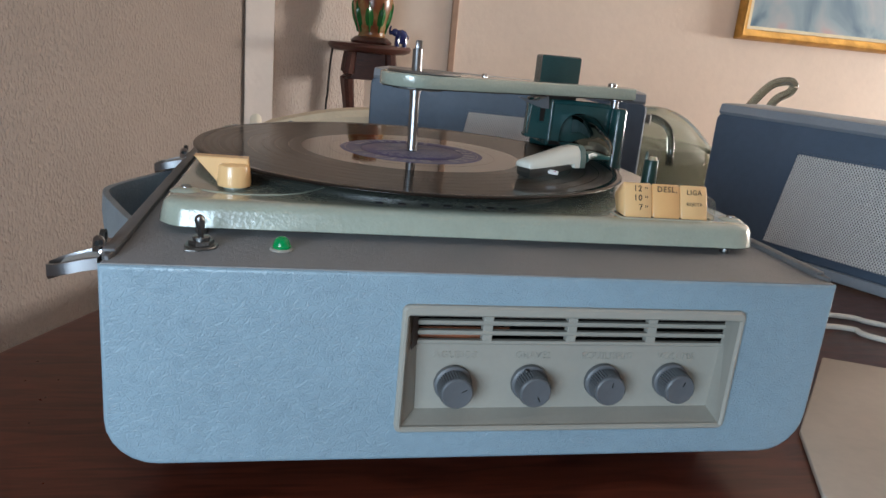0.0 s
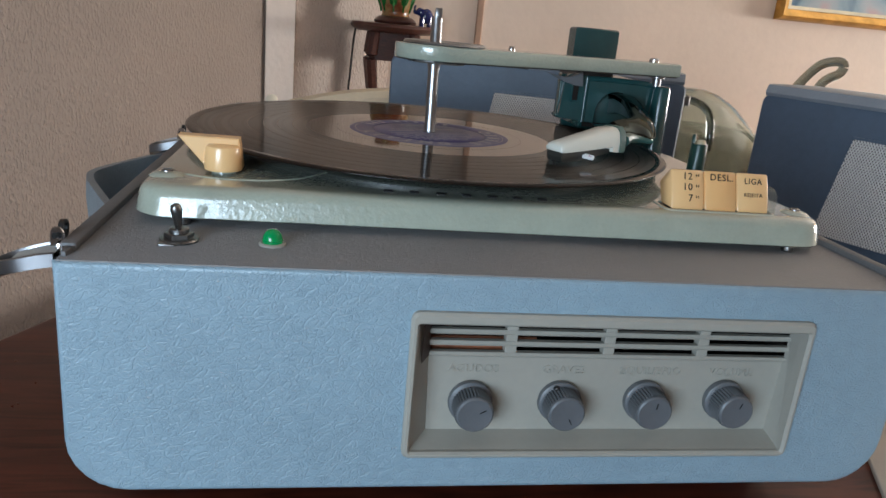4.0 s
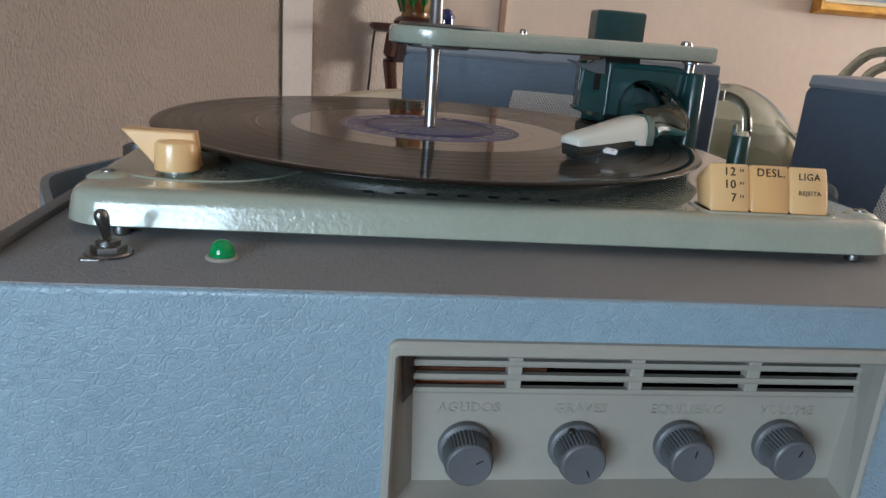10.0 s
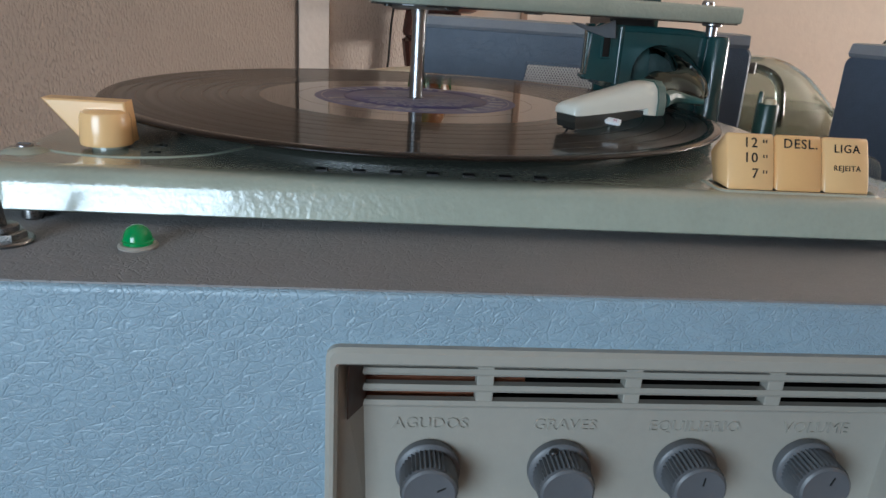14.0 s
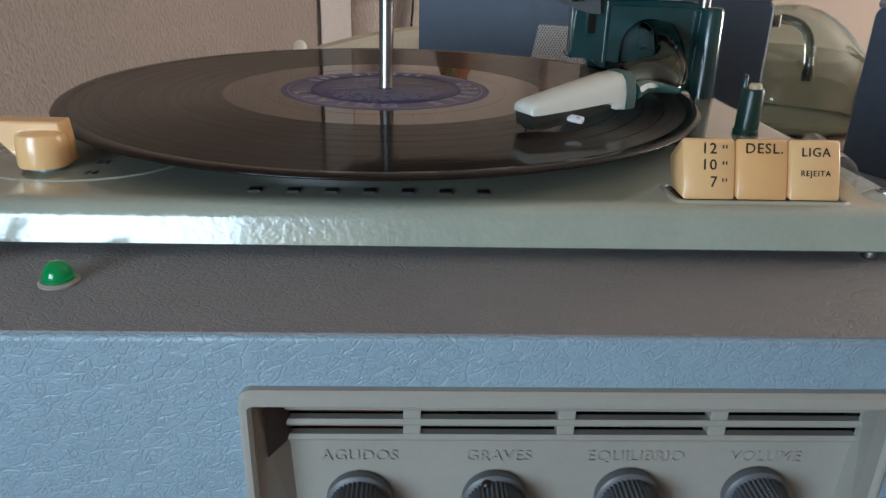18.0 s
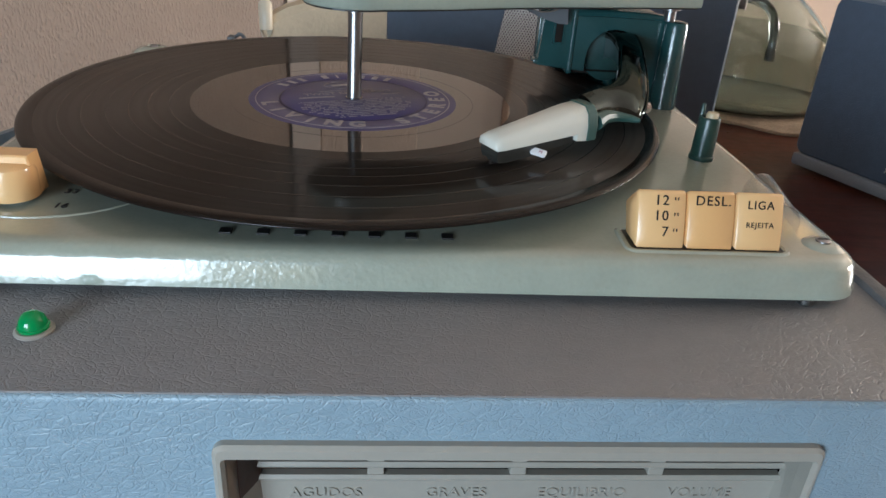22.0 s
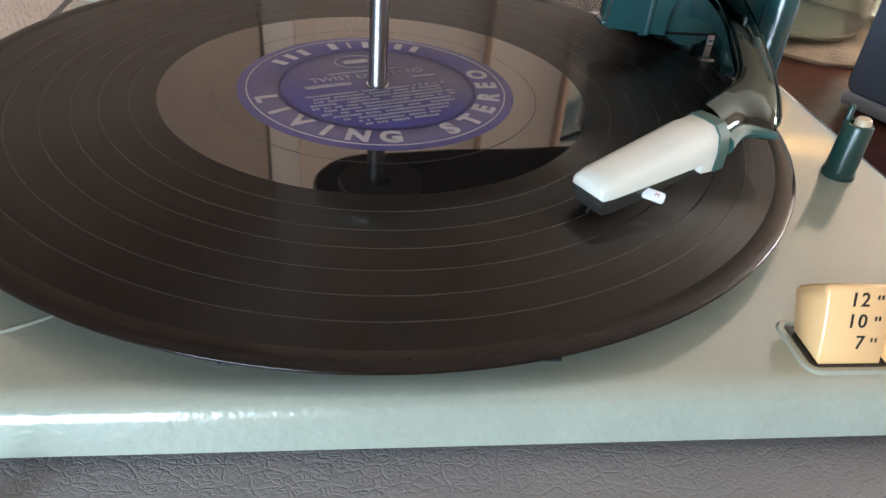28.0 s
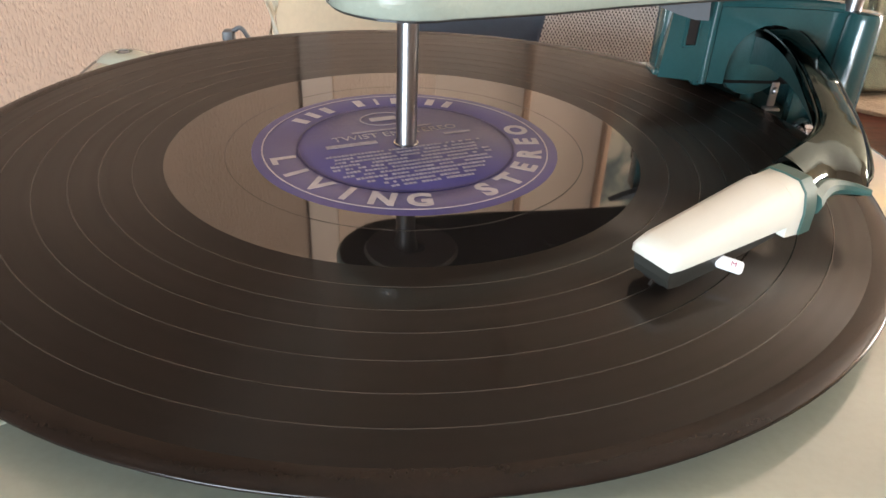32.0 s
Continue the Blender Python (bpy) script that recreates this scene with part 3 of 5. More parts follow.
def vase():
    t = thing("ceramic_vase", "brown and green glazed ceramic vase with leaf relief", "vase", (SC[0] + 0.003, SC[1], SZ))
    c = (SC[0] + 0.003, SC[1], SZ)
    part("foot", lathe([(0.0, 0), (0.052, 0), (0.054, 0.006), (0.046, 0.014), (0.040, 0.018), (0.0, 0.018)], c, 36, False), STAND, t, "dark turned wooden foot")
    part("body", lathe([(0.036, 0.018), (0.034, 0.024), (0.036, 0.034), (0.046, 0.065), (0.052, 0.095), (0.050, 0.13), (0.038, 0.17), (0.030, 0.19), (0.034, 0.20), (0.031, 0.20), (0.027, 0.19)], c, 40, False), VASE, t, "brown majolica body")
    for k in range(9):
        a = 2 * math.pi * k / 9 + 0.25
        bm = bmesh.new()
        rows = []
        for i in range(9):
            s = i / 8
            z = 0.028 + 0.075 * s
            r = np.interp(z, [0.018, 0.034, 0.065, 0.095, 0.13], [0.036, 0.036, 0.046, 0.052, 0.050]) + 0.003 * math.sin(math.pi * s) + 0.001
            w = 0.22 * math.sin(math.pi * min(1, 0.1 + 0.9 * s)) + 0.02
            rows.append([bm.verts.new((c[0] + (r + (0.002 if o == 0 else -0.003)) * math.cos(a + o * w), c[1] + (r + (0.002 if o == 0 else -0.003)) * math.sin(a + o * w), c[2] + z)) for o in (-1, -0.5, 0, 0.5, 1)])
        for p, q in zip(rows, rows[1:]):
            for j in range(4):
                bm.faces.new((p[j], p[j + 1], q[j + 1], q[j]))
        part("leaf", bm, LEAFGLAZE, t, "green glazed leaf")


vase()


def ball(c, r, seg=14):
    bm = bmesh.new()
    bmesh.ops.create_uvsphere(bm, u_segments=seg, v_segments=seg // 2 + 2, radius=1)
    bmesh.ops.scale(bm, vec=r if isinstance(r, tuple) else (r, r, r), verts=bm.verts)
    bmesh.ops.translate(bm, vec=c, verts=bm.verts)
    return bm


def elephant():
    x, y, z = 0.163, 1.606, SZ
    bms = [ball((x + 0.003, y, z + 0.0245), (0.0165, 0.0125, 0.0180)), ball((x - 0.0135, y, z + 0.034), (0.0098, 0.0085, 0.0098))]
    for dx in (-0.007, 0.012):
        for dy in (-0.006, 0.006):
            bms.append(lathe([(0.0058, 0), (0.0060, 0.003), (0.0055, 0.020)], (x + dx, y + dy, z), 10))
    bms.append(tube([(x - 0.019, y, z + 0.034), (x - 0.025, y, z + 0.031), (x - 0.027, y, z + 0.040), (x - 0.025, y, z + 0.049)], [0.0046, 0.0038, 0.0030, 0.0022], 8, 5))
    for s in (-1, 1):
        bms.append(ball((x - 0.009, y + s * 0.0095, z + 0.033), (0.0065, 0.0020, 0.0085), 10))
    bms.append(tube([(x + 0.018, y, z + 0.030), (x + 0.0215, y, z + 0.024), (x + 0.021, y, z + 0.018)], 0.0013, 6, 4))
    ob = part("elephant_figurine", merged(*bms), BLUECER)
    tagged(ob, "small glossy cobalt-blue ceramic elephant on the plant stand", "figurine")


elephant()
tagged(part("hanging_cord", tube([(0.000, 1.70, SZ - 0.006), (-0.006, 1.71, SZ - 0.06), (-0.010, 1.71, SZ - 0.14), (-0.013, 1.715, SZ - 0.24), (-0.012, 1.72, FLOOR_Z + 0.06), (0.02, 1.73, FLOOR_Z + 0.008)], 0.0028, 8, 8), CORD), "thin black electric cord hanging behind the plant stand", "cord")


# ---- cream chair beyond the table ----
def chair():
    t = thing("dining_chair", "cream upholstered dining chair with lacquered frame beyond the table", "chair", (-0.04, 1.0, FLOOR_Z))
    d = Vector((0.985, 0.17)).normalized()
    n = Vector((-d.y, d.x))
    o = Vector((-0.146, 0.862))

    def at(u, w, z):
        p = o + d * u + n * w
        return (p.x, p.y, z)
    rings = []
    for u in np.linspace(0.0, 0.40, 17):
        e = math.sin(math.pi * min(1, u / 0.02) / 2) * 0.006 if u < 0.2 else math.sin(math.pi * min(1, (0.40 - u) / 0.02) / 2) * 0.006
        crown = 0.067 + e + 0.030 * math.sin(math.pi * u / 0.40)
        bow = 0.03 * math.sin(math.pi * u / 0.40)
        th = 0.018
        rings.append([at(u, bow - th, crown - 0.30), at(u, bow - th, crown - 0.012), at(u, bow - th * 0.6, crown - 0.002), at(u, bow + th * 0.6, crown), at(u, bow + th, crown - 0.012), at(u, bow + th, crown - 0.30)])
    part("backrest", loft(rings), UPHOL, t, "cream padded backrest")
    for u, top in ((-0.004, 0.063), (0.404, 0.063)):
        part("post", tube([at(u, -0.016, FLOOR_Z), at(u, -0.016, -0.3), at(u, -0.018, top - 0.012), at(u, -0.014, top), at(u, -0.006, top + 0.001)], 0.009, 12, 5), CREAMWOOD, t, "rounded cream back post")
    part("seat", box(-0.17, 0.21, 0.95, 1.33, -0.33, -0.27, 0.015), UPHOL, t, "cream padded seat")
    for x in (-0.15, 0.19):
        part("leg", lathe([(0.017, 0), (0.02, 0.40), (0.0, 0.42)], (x, 1.30, FLOOR_Z), 12), CREAMWOOD, t, "front leg")


chair()


# ---- table ----
def table():
    t = thing("dining_table", "dark polished mahogany dining table", "table", (0.3, 0.3, FLOOR_Z))
    a = math.atan2(0.893, 0.45) - math.pi / 2
    m = Matrix.Translation((-0.273, 0.165, 0)) @ Matrix.Rotation(a, 4, "Z")
    part("tabletop", turned(prism(round_rect(0.0, 1.15, -0.75, 0.82, 0.02), -0.028, 0.0, 0.004, 3, 0.003), m), TABLE, t, "polished mahogany top")
    part("apron", turned(box(0.07, 1.08, -0.68, 0.75, -0.11, -0.0285, 0.003), m), TABLE, t)
    for x in (0.11, 1.04):
        for y in (-0.64, 0.71):
            p = m @ Vector((x, y, 0))
            part("leg", lathe([(0.022, 0.0), (0.026, 0.05), (0.022, 0.09), (0.034, 0.48), (0.038, 0.63), (0.038, 0.66)], (p.x, p.y, FLOOR_Z), 20), TABLE, t, "turned leg")


table()


# ---- loudspeakers ----
def speaker(origin, way, gl, label, hinge):
    """A lid-shaped loudspeaker whose front runs from origin along way; gl: the grille's four corners (along, up)."""
    o, d = Vector(origin), Vector(way).normalized()
    n = Vector((-d.y, d.x))
    W, H, D = 0.372, 0.180, 0.105
    m = Matrix(((d.x, n.x, 0, o.x), (d.y, n.y, 0, o.y), (0, 0, 1, 0), (0, 0, 0, 1)))
    c = m @ Vector((W / 2, D / 2, 0))
    t = thing("loudspeaker", label, "loudspeaker", (c.x, c.y, 0), "portable stereo loudspeakers")
    out = round_rect(0, W, 0.014, H - 0.012, 0.010, 4)

    def up(rings):
        return [[m @ Vector((x, y, z)) for x, z in r] for y, r in rings]
    part("cabinet", loft(up([(0.004, inset(out, 0.004)), (0.0, inset(out, 0.006)), (0.0, inset(out, 0.0061)), (0.001, inset(out, 0.002)), (0.003, out), (D, out)][3:]), True), VINYL_SPK, t, "slate-blue leatherette cabinet", True, 40)
    # band's paler grey stands in for the extra light its bevel reflects
    part("top_band", turned(loft([[(0.004, y, z) for y, z in sec] for sec in [[(0.001, H - 0.0135), (-0.0015, H - 0.010), (0.002, H - 0.001), (0.010, H), (D - 0.004, H), (D, H - 0.004), (D, H - 0.0135)]]] + [[(W - 0.004, y, z) for y, z in [(0.001, H - 0.0135), (-0.0015, H - 0.010), (0.002, H - 0.001), (0.010, H), (D - 0.004, H), (D, H - 0.004), (D, H - 0.0135)]]]), m), TRIM_GREY, t, "top band, grey paled for light on its bevel", True, 50)
    part("bottom_rail", turned(box(0.002, W - 0.002, -0.0025, D - 0.002, 0.002, 0.0142, 0.0025), m), TRIM_GREY, t, "pale grey bottom rail")
    for x in (0.03, W - 0.03):
        for y in (0.02, D - 0.02):
            part("foot", turned(lathe([(0.006, 0), (0.007, 0.0022)], (x, y, 0), 12), m), RUBBER, t, "rubber foot")
    part("grille_backing", turned(loft([[(x, -0.0015, z) for x, z in gl], [(x, 0.0020, z) for x, z in gl]]), m), BLACK, t, "dark sheet behind the grille", False)
    rim = inset(gl, -0.0025)
    part("grille_rim", turned(frame_ring([[(x, y, z) for x, z in r] for r, y in ((rim, 0.001), (rim, -0.0025), (gl, -0.0030), (gl, 0.001))]), m), VINYL_SPK, t, "folded grille edge", False)
    vs, fs = [], []
    for a, lay in ((58, -0.0024), (-58, -0.0029)):
        u = Vector((math.cos(radians(a)), math.sin(radians(a))))
        v = Vector((-u.y, u.x))
        cc = sum((Vector(p) for p in gl), Vector((0, 0))) / 4
        for k in range(-80, 81):
            base = cc + v * k * 0.0027
            lo, hi = -1.0, 1.0
            for i in range(4):
                p, q = Vector(gl[i]), Vector(gl[(i + 1) % 4])
                e = q - p
                nn = Vector((-e.y, e.x))
                den, num = nn.dot(u), nn.dot(p - base)
                if abs(den) < 1e-9:
                    if num > 0:
                        lo, hi = 1, -1
                elif den > 0:
                    lo = max(lo, num / den)
                else:
                    hi = min(hi, num / den)
            if hi - lo < 0.002:
                continue
            h = v * 0.00078
            k0 = len(vs)
            for s, yy in ((lo, lay), (hi, lay)):
                pt = base + u * s
                for w, dy in ((h, 0), (-h, 0), (Vector((0, 0)), -0.0007)):
                    x = m @ Vector((pt.x + w.x, yy + dy, pt.y + w.y))
                    vs.append(x)
            fs += [(k0, k0 + 2, k0 + 5, k0 + 3), (k0 + 2, k0 + 1, k0 + 4, k0 + 5), (k0 + 1, k0, k0 + 3, k0 + 4)]
    me = bpy.data.meshes.new("grille")
    me.from_pydata(vs, [], fs)
    me.materials.append(WIRE)
    g = new("grille", me)
    g.parent, g.matrix_parent_inverse = t, Matrix.Translation(-t.location)
    g["label"], g["kind"] = "woven silver wire grille", "stuff"
    for z in (0.118 + 0.028,):
        part("hinge_pin", turned(merged(box(hinge - 0.006, hinge + 0.006, 0.03, 0.040, z - 0.006, z + 0.006, 0.002), lathe([(0.004, -0.006), (0.004, 0.006)], (hinge + (0.006 if hinge > 0.1 else -0.006), 0.035, z), 12)), m), DULL, t, "small dull hinge lug")
    return t


speaker((0.012, 0.698), (0.354, -0.113), [(0.120, 0.026), (0.252, 0.026), (0.234, 0.134), (0.138, 0.134)], "slate-blue portable loudspeaker with wire grille behind the record changer", 0.374)
speaker((0.437, 0.536), (0.42, -0.907), [(0.098, 0.026), (0.274, 0.026), (0.254, 0.135), (0.118, 0.135)], "slate-blue portable loudspeaker with wire grille standing at an angle", -0.002)


# ---- glass jugs, mat, sleeve, cables ----
def jug(name, c, s, label, handle, tint, thick=0.0056):
    t = thing(name, label, "jug", (c[0], c[1], c[2]))
    outer = [(0.0, 0.0), (0.098, 0.0), (0.112, 0.004), (0.119, 0.014), (0.122, 0.034), (0.119, 0.056), (0.108, 0.080), (0.097, 0.094), (0.084, 0.108), (0.069, 0.122), (0.054, 0.133), (0.036, 0.142), (0.018, 0.147), (0.0, 0.148)]
    inner = []
    for (r0, z0), (r1, z1), (r2, z2) in zip(outer, outer[1:], outer[2:]):
        d = Vector((r2 - r0, z2 - z0)).normalized() * 0.0026
        inner.append((r1 - d.y, z1 + d.x))
    inner = [(0.0, 0.1454)] + inner[::-1] + [(0.0, 0.0026)]
    part("body", lathe([(r * s, z * s) for r, z in outer + inner], c, 56, False), JUGGLASS, t, "thick pale green glass body", True, 60)
    part("handle", tube([(c[0] + x * s, c[1] + y * s, c[2] + z * s) for x, y, z in handle], thick * s, 14, 8), tint, t, "looped glass handle")
    return t


tagged(part("fibre_mat", turned(prism([(math.cos(2 * math.pi * i / 40) * (0.150 + 0.006 * math.sin(i * 2.3)), math.sin(2 * math.pi * i / 40) * (0.112 + 0.005 * math.sin(i * 1.7 + 1))) for i in range(40)], 0.0, 0.004, 0.0015), Matrix.Translation((0.522, 0.735, 0.0005)) @ Matrix.Rotation(radians(-25), 4, "Z")), MAT), "round natural fibre mat under the glass jug", "mat")
JUG = jug("glass_jug", (0.480, 0.790, 0.0046), 1.0, "domed pale green glass jug with looped handle on the fibre mat", [(-0.060, -0.060, 0.124), (-0.052, -0.084, 0.136), (-0.034, -0.098, 0.132), (-0.022, -0.104, 0.118), (-0.018, -0.108, 0.092), (-0.019, -0.112, 0.070)], GREYGLASS)
part("contents", lathe([(0.0, 0.0034), (0.0960, 0.0034), (0.1090, 0.0072), (0.1158, 0.0158), (0.1186, 0.0340), (0.1158, 0.0550), (0.1052, 0.0764), (0.0965, 0.0888), (0.0, 0.0894)], (0.480, 0.790, 0.0046), 48, False), JUGWATER, JUG, "murky grey-olive liquid filling half of the jug")
jug("glass_pitcher", (0.690, 0.800, 0.0006), 0.80, "pale green glass pitcher with a tall looped handle behind the loudspeaker", [(-0.075, -0.045, 0.125), (-0.082, -0.050, 0.190), (-0.072, -0.050, 0.216), (-0.039, -0.050, 0.252), (-0.005, -0.050, 0.262), (0.010, -0.050, 0.256), (0.005, -0.050, 0.241), (-0.030, -0.050, 0.214), (-0.050, -0.045, 0.125)], GREYGLASS, 0.0088)


def sleeve():
    q = [(0.209, -0.0205), (0.34, -0.28), (0.66, -0.06), (0.392, 0.1385), (0.346, 0.1594), (0.2436, 0.047)]
    bm = prism(q, 0.0006, 0.0034, 0.001)
    ob = part("record_sleeve", bm, PAPER)
    tagged(ob, "cream paper record sleeve lying on the table", "record sleeve")
    ring = lathe([(0.1180, 0.0035), (0.1192, 0.0041), (0.1204, 0.0035)], (0.405, -0.040, 0), 64, False)
    part("ring_wear", ring, PAPER, ob, "faint round wear ring")


sleeve()
for pts in ([(0.203, 0.14, 0.030), (0.25, 0.16, 0.010), (0.34, 0.215, 0.0030), (0.405, 0.256, 0.0030), (0.447, 0.252, 0.0030), (0.470, 0.232, 0.0030), (0.60, 0.16, 0.0030), (0.80, 0.10, 0.0030)], [(0.203, 0.125, 0.030), (0.25, 0.14, 0.010), (0.33, 0.190, 0.0030), (0.385, 0.226, 0.0030), (0.425, 0.222, 0.0030), (0.441, 0.195, 0.0030), (0.58, 0.10, 0.0030), (0.78, 0.02, 0.0030)]):
    tagged(part("speaker_cable", tube(pts, 0.0026, 8, 8), CABLE), "ivory loudspeaker cable trailing over the table", "cable", "loudspeaker cables")


# ---- the record player ----
LIFT = Vector((0, 0, TOP))
player = thing("record_player", "grey-blue leatherette portable record player with green-grey changer deck", "record player", (0.019, 0.19, 0.0))
PX0, PX1, PY1, PB = -0.165, 0.2035, 0.385, -0.100


def case_outline(d=0.0):
    """The front outline: square above, rounded below."""
    r, k = 0.024, 6
    pts = [(PX0, 0.0)]
    for i in range(k + 1):
        a = radians(180 + 90 * i / k)
        pts.append((PX0 + r + r * math.cos(a), PB + r + r * math.sin(a)))
    for i in range(k + 1):
        a = radians(270 + 90 * i / k)
        pts.append((PX1 - r + r * math.cos(a), PB + r + r * math.sin(a)))
    pts.append((PX1, 0.0))
    return inset(pts, d)


HX0, HX1, HZ0, HZ1 = -0.0262, 0.1485, -0.0800, -0.0205
FRONT = Matrix(((1, 0, 0, 0), (0, 0, 1, 0), (0, 1, 0, 0), (0, 0, 0, 1)))  # drawing plane (x, z) to the front face y = 0


def case():
    face = turned(plate_with_hole(case_outline(0.0022), [(HX0 - 0.001, HZ0 - 0.001), (HX1 + 0.001, HZ0 - 0.001), (HX1 + 0.001, HZ1 + 0.001), (HX0 - 0.001, HZ1 + 0.001)]), FRONT)
    rings = []
    for i in range(5):
        a = radians(90 * i / 4)
        rings.append([(x, 0.0022 * (1 - math.sin(a)), z) for x, z in case_outline(0.0022 * (1 - math.cos(a)))])
    rings.append([(x, PY1, z) for x, z in case_outline()])
    body = loft(rings, False)
    for f in [f for f in body.faces if all(v.co.z > -0.0001 for v in f.verts) and any(v.co.y > 0.1 for v in f.verts)]:
        body.faces.remove(f)
    back = loft([[(x, PY1, z) for x, z in case_outline()], [(x, PY1 + 0.001, z) for x, z in case_outline(0.001)]])
    bm = merged(face, body, back)
    bmesh.ops.remove_doubles(bm, verts=bm.verts, dist=0.00005)
    part("case", bm, VINYL_FRONT, player, "pale blue-grey leatherette case", True, 45)
    part("case_top", box(PX0 + 0.001, PX1 - 0.001, 0.0012, PY1 - 0.001, -0.006, 0.0004, 0.0006), VINYL_TOP, player, "darker grey leatherette top")
    for x0, x1 in ((PX0 - 0.0008, PX0 + 0.0056), (PX1 - 0.0056, PX1 + 0.0008)):
        part("edge_rail", box(x0, x1, 0.012, PY1 - 0.004, 0.0, 0.0036, 0.0012), VINYL_RAIL, player, "raised leatherette edge rail, grey darkened for its shade")
        s = -1 if x0 < 0 else 1
        part("rail_tip", prism([(x0 + 0.0008, 0.0119), (x0 + 0.003, 0.0050), (x0 + 0.0046, 0.0050), (x1 - 0.0004, 0.0119)], 0.0, 0.0024, 0.0008), VINYL_RAIL, player, "worn tapered rail end")
    for x in (PX0 + 0.04, PX1 - 0.04):
        for y in (0.05, PY1 - 0.05):
            part("foot", lathe([(0.011, -TOP), (0.013, -TOP + 0.004), (0.012, -0.0995)], (x, y, 0), 20), RUBBER, player, "black rubber foot")


case()


def control_panel():
    yb = 0.0110
    tray = bmesh.new()
    # recessed tray: floor slopes from the frame to the back plate
    f = [(HX0, HZ0), (HX1, HZ0), (HX1, HZ1), (HX0, HZ1)]
    g = [(-0.0178, -0.0768), (0.1474, -0.0764), (0.1492, -0.0240), (-0.0200, -0.0240)]
    tray = loft([[(x, -0.0005, z) for x, z in f], [(x, yb, z) for x, z in g]], False)
    root = part("control_panel", tray, BONE, player, "recessed bone-coloured plastic control panel", False)
    part("back_plate", box(-0.0200, 0.1492, yb, yb + 0.0025, -0.0775, -0.0398), BONE, root, "", False)
    # cavity walls carry the shade behind the slats in their colour
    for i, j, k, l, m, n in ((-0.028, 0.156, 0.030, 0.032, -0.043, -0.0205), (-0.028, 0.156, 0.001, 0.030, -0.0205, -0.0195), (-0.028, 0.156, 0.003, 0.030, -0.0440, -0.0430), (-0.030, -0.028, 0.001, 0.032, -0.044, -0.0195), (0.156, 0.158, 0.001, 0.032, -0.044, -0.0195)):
        part("cavity_wall", box(i, j, yb + k, yb + l, m, n), VOID, root, "brown-black wall painted for the shade behind the slats", False)
    part("component_bar", box(-0.0262, 0.0145, yb + 0.0055, yb + 0.0075, -0.0425, -0.0368, 0.0004), COPPER, root, "orange-brown circuit board edge behind the slats", False)
    part("component_bar", box(-0.0262, 0.0300, yb + 0.0055, yb + 0.0070, -0.0352, -0.0338, 0.0004), COPPER, root, "orange-brown circuit board edge behind the slats", False)
    # sheet proud of the left wall paints in the dark of an opening
    part("cheek_dark_sheet", loft([[(-0.0238, 0.0012, -0.0226), (-0.0238, 0.0012, -0.0398), (-0.0234, 0.0016, -0.0398), (-0.0234, 0.0016, -0.0226)], [(-0.0196, yb - 0.0004, -0.0226), (-0.0190, yb - 0.0004, -0.0398), (-0.0186, yb, -0.0398), (-0.0192, yb, -0.0226)]]), CHEEK, root, "dark brown sheet painted for the shaded opening in the recess side", False)
    # surround
    of, inn = round_rect(-0.0296, 0.1515, -0.0830, -0.0152, 0.0035, 4), round_rect(HX0, HX1, HZ0, HZ1, 0.0008, 4)
    rings = [[(x, y, z) for x, z in p] for p, y in ((of, 0.0005), (of, -0.0022), (inset(of, 0.0012), -0.0034), (inset(inn, -0.0010), -0.0034), (inn, -0.0022), (inn, 0.003))]
    part("surround", frame_ring(rings), BONE, root, "raised rounded surround")
    # slats
    for k, z in enumerate((-0.0288, -0.0341, -0.0394)):
        sl = [(yb - 0.0012, z - 0.0010), (yb - 0.0018, z), (yb - 0.0010, z + 0.0012), (yb + 0.0016, z + 0.0012), (yb + 0.0016, z - 0.0010)]
        part("slat", loft([[(-0.0250, y, zz) for y, zz in sl], [(0.1490 + 0.0006 * (2 - k), y, zz) for y, zz in sl]]), BONE, root, "", False)
    for x in (0.0140, 0.0592, 0.1042):
        part("slat_bridge", box(x, x + 0.0052, yb - 0.0008, yb + 0.004, -0.0392, -0.0235, 0.0004), BONE, root, "", False)
    # raised words
    m0 = Matrix.Rotation(radians(90), 4, "X")
    for w, x in (("AGUDOS", 0.0010), ("GRAVES", 0.0425), ("EQUILIBRIO", 0.0838), ("VOLUME", 0.1235)):
        part("raised_word", letters(w, 0.0054, Matrix.Translation((x, yb - 0.0001, -0.0466)) @ m0, 0.0004, "CENTER", 0.0, 1.05), BONE, root, "raised word " + w, False)
    return root


control_panel()


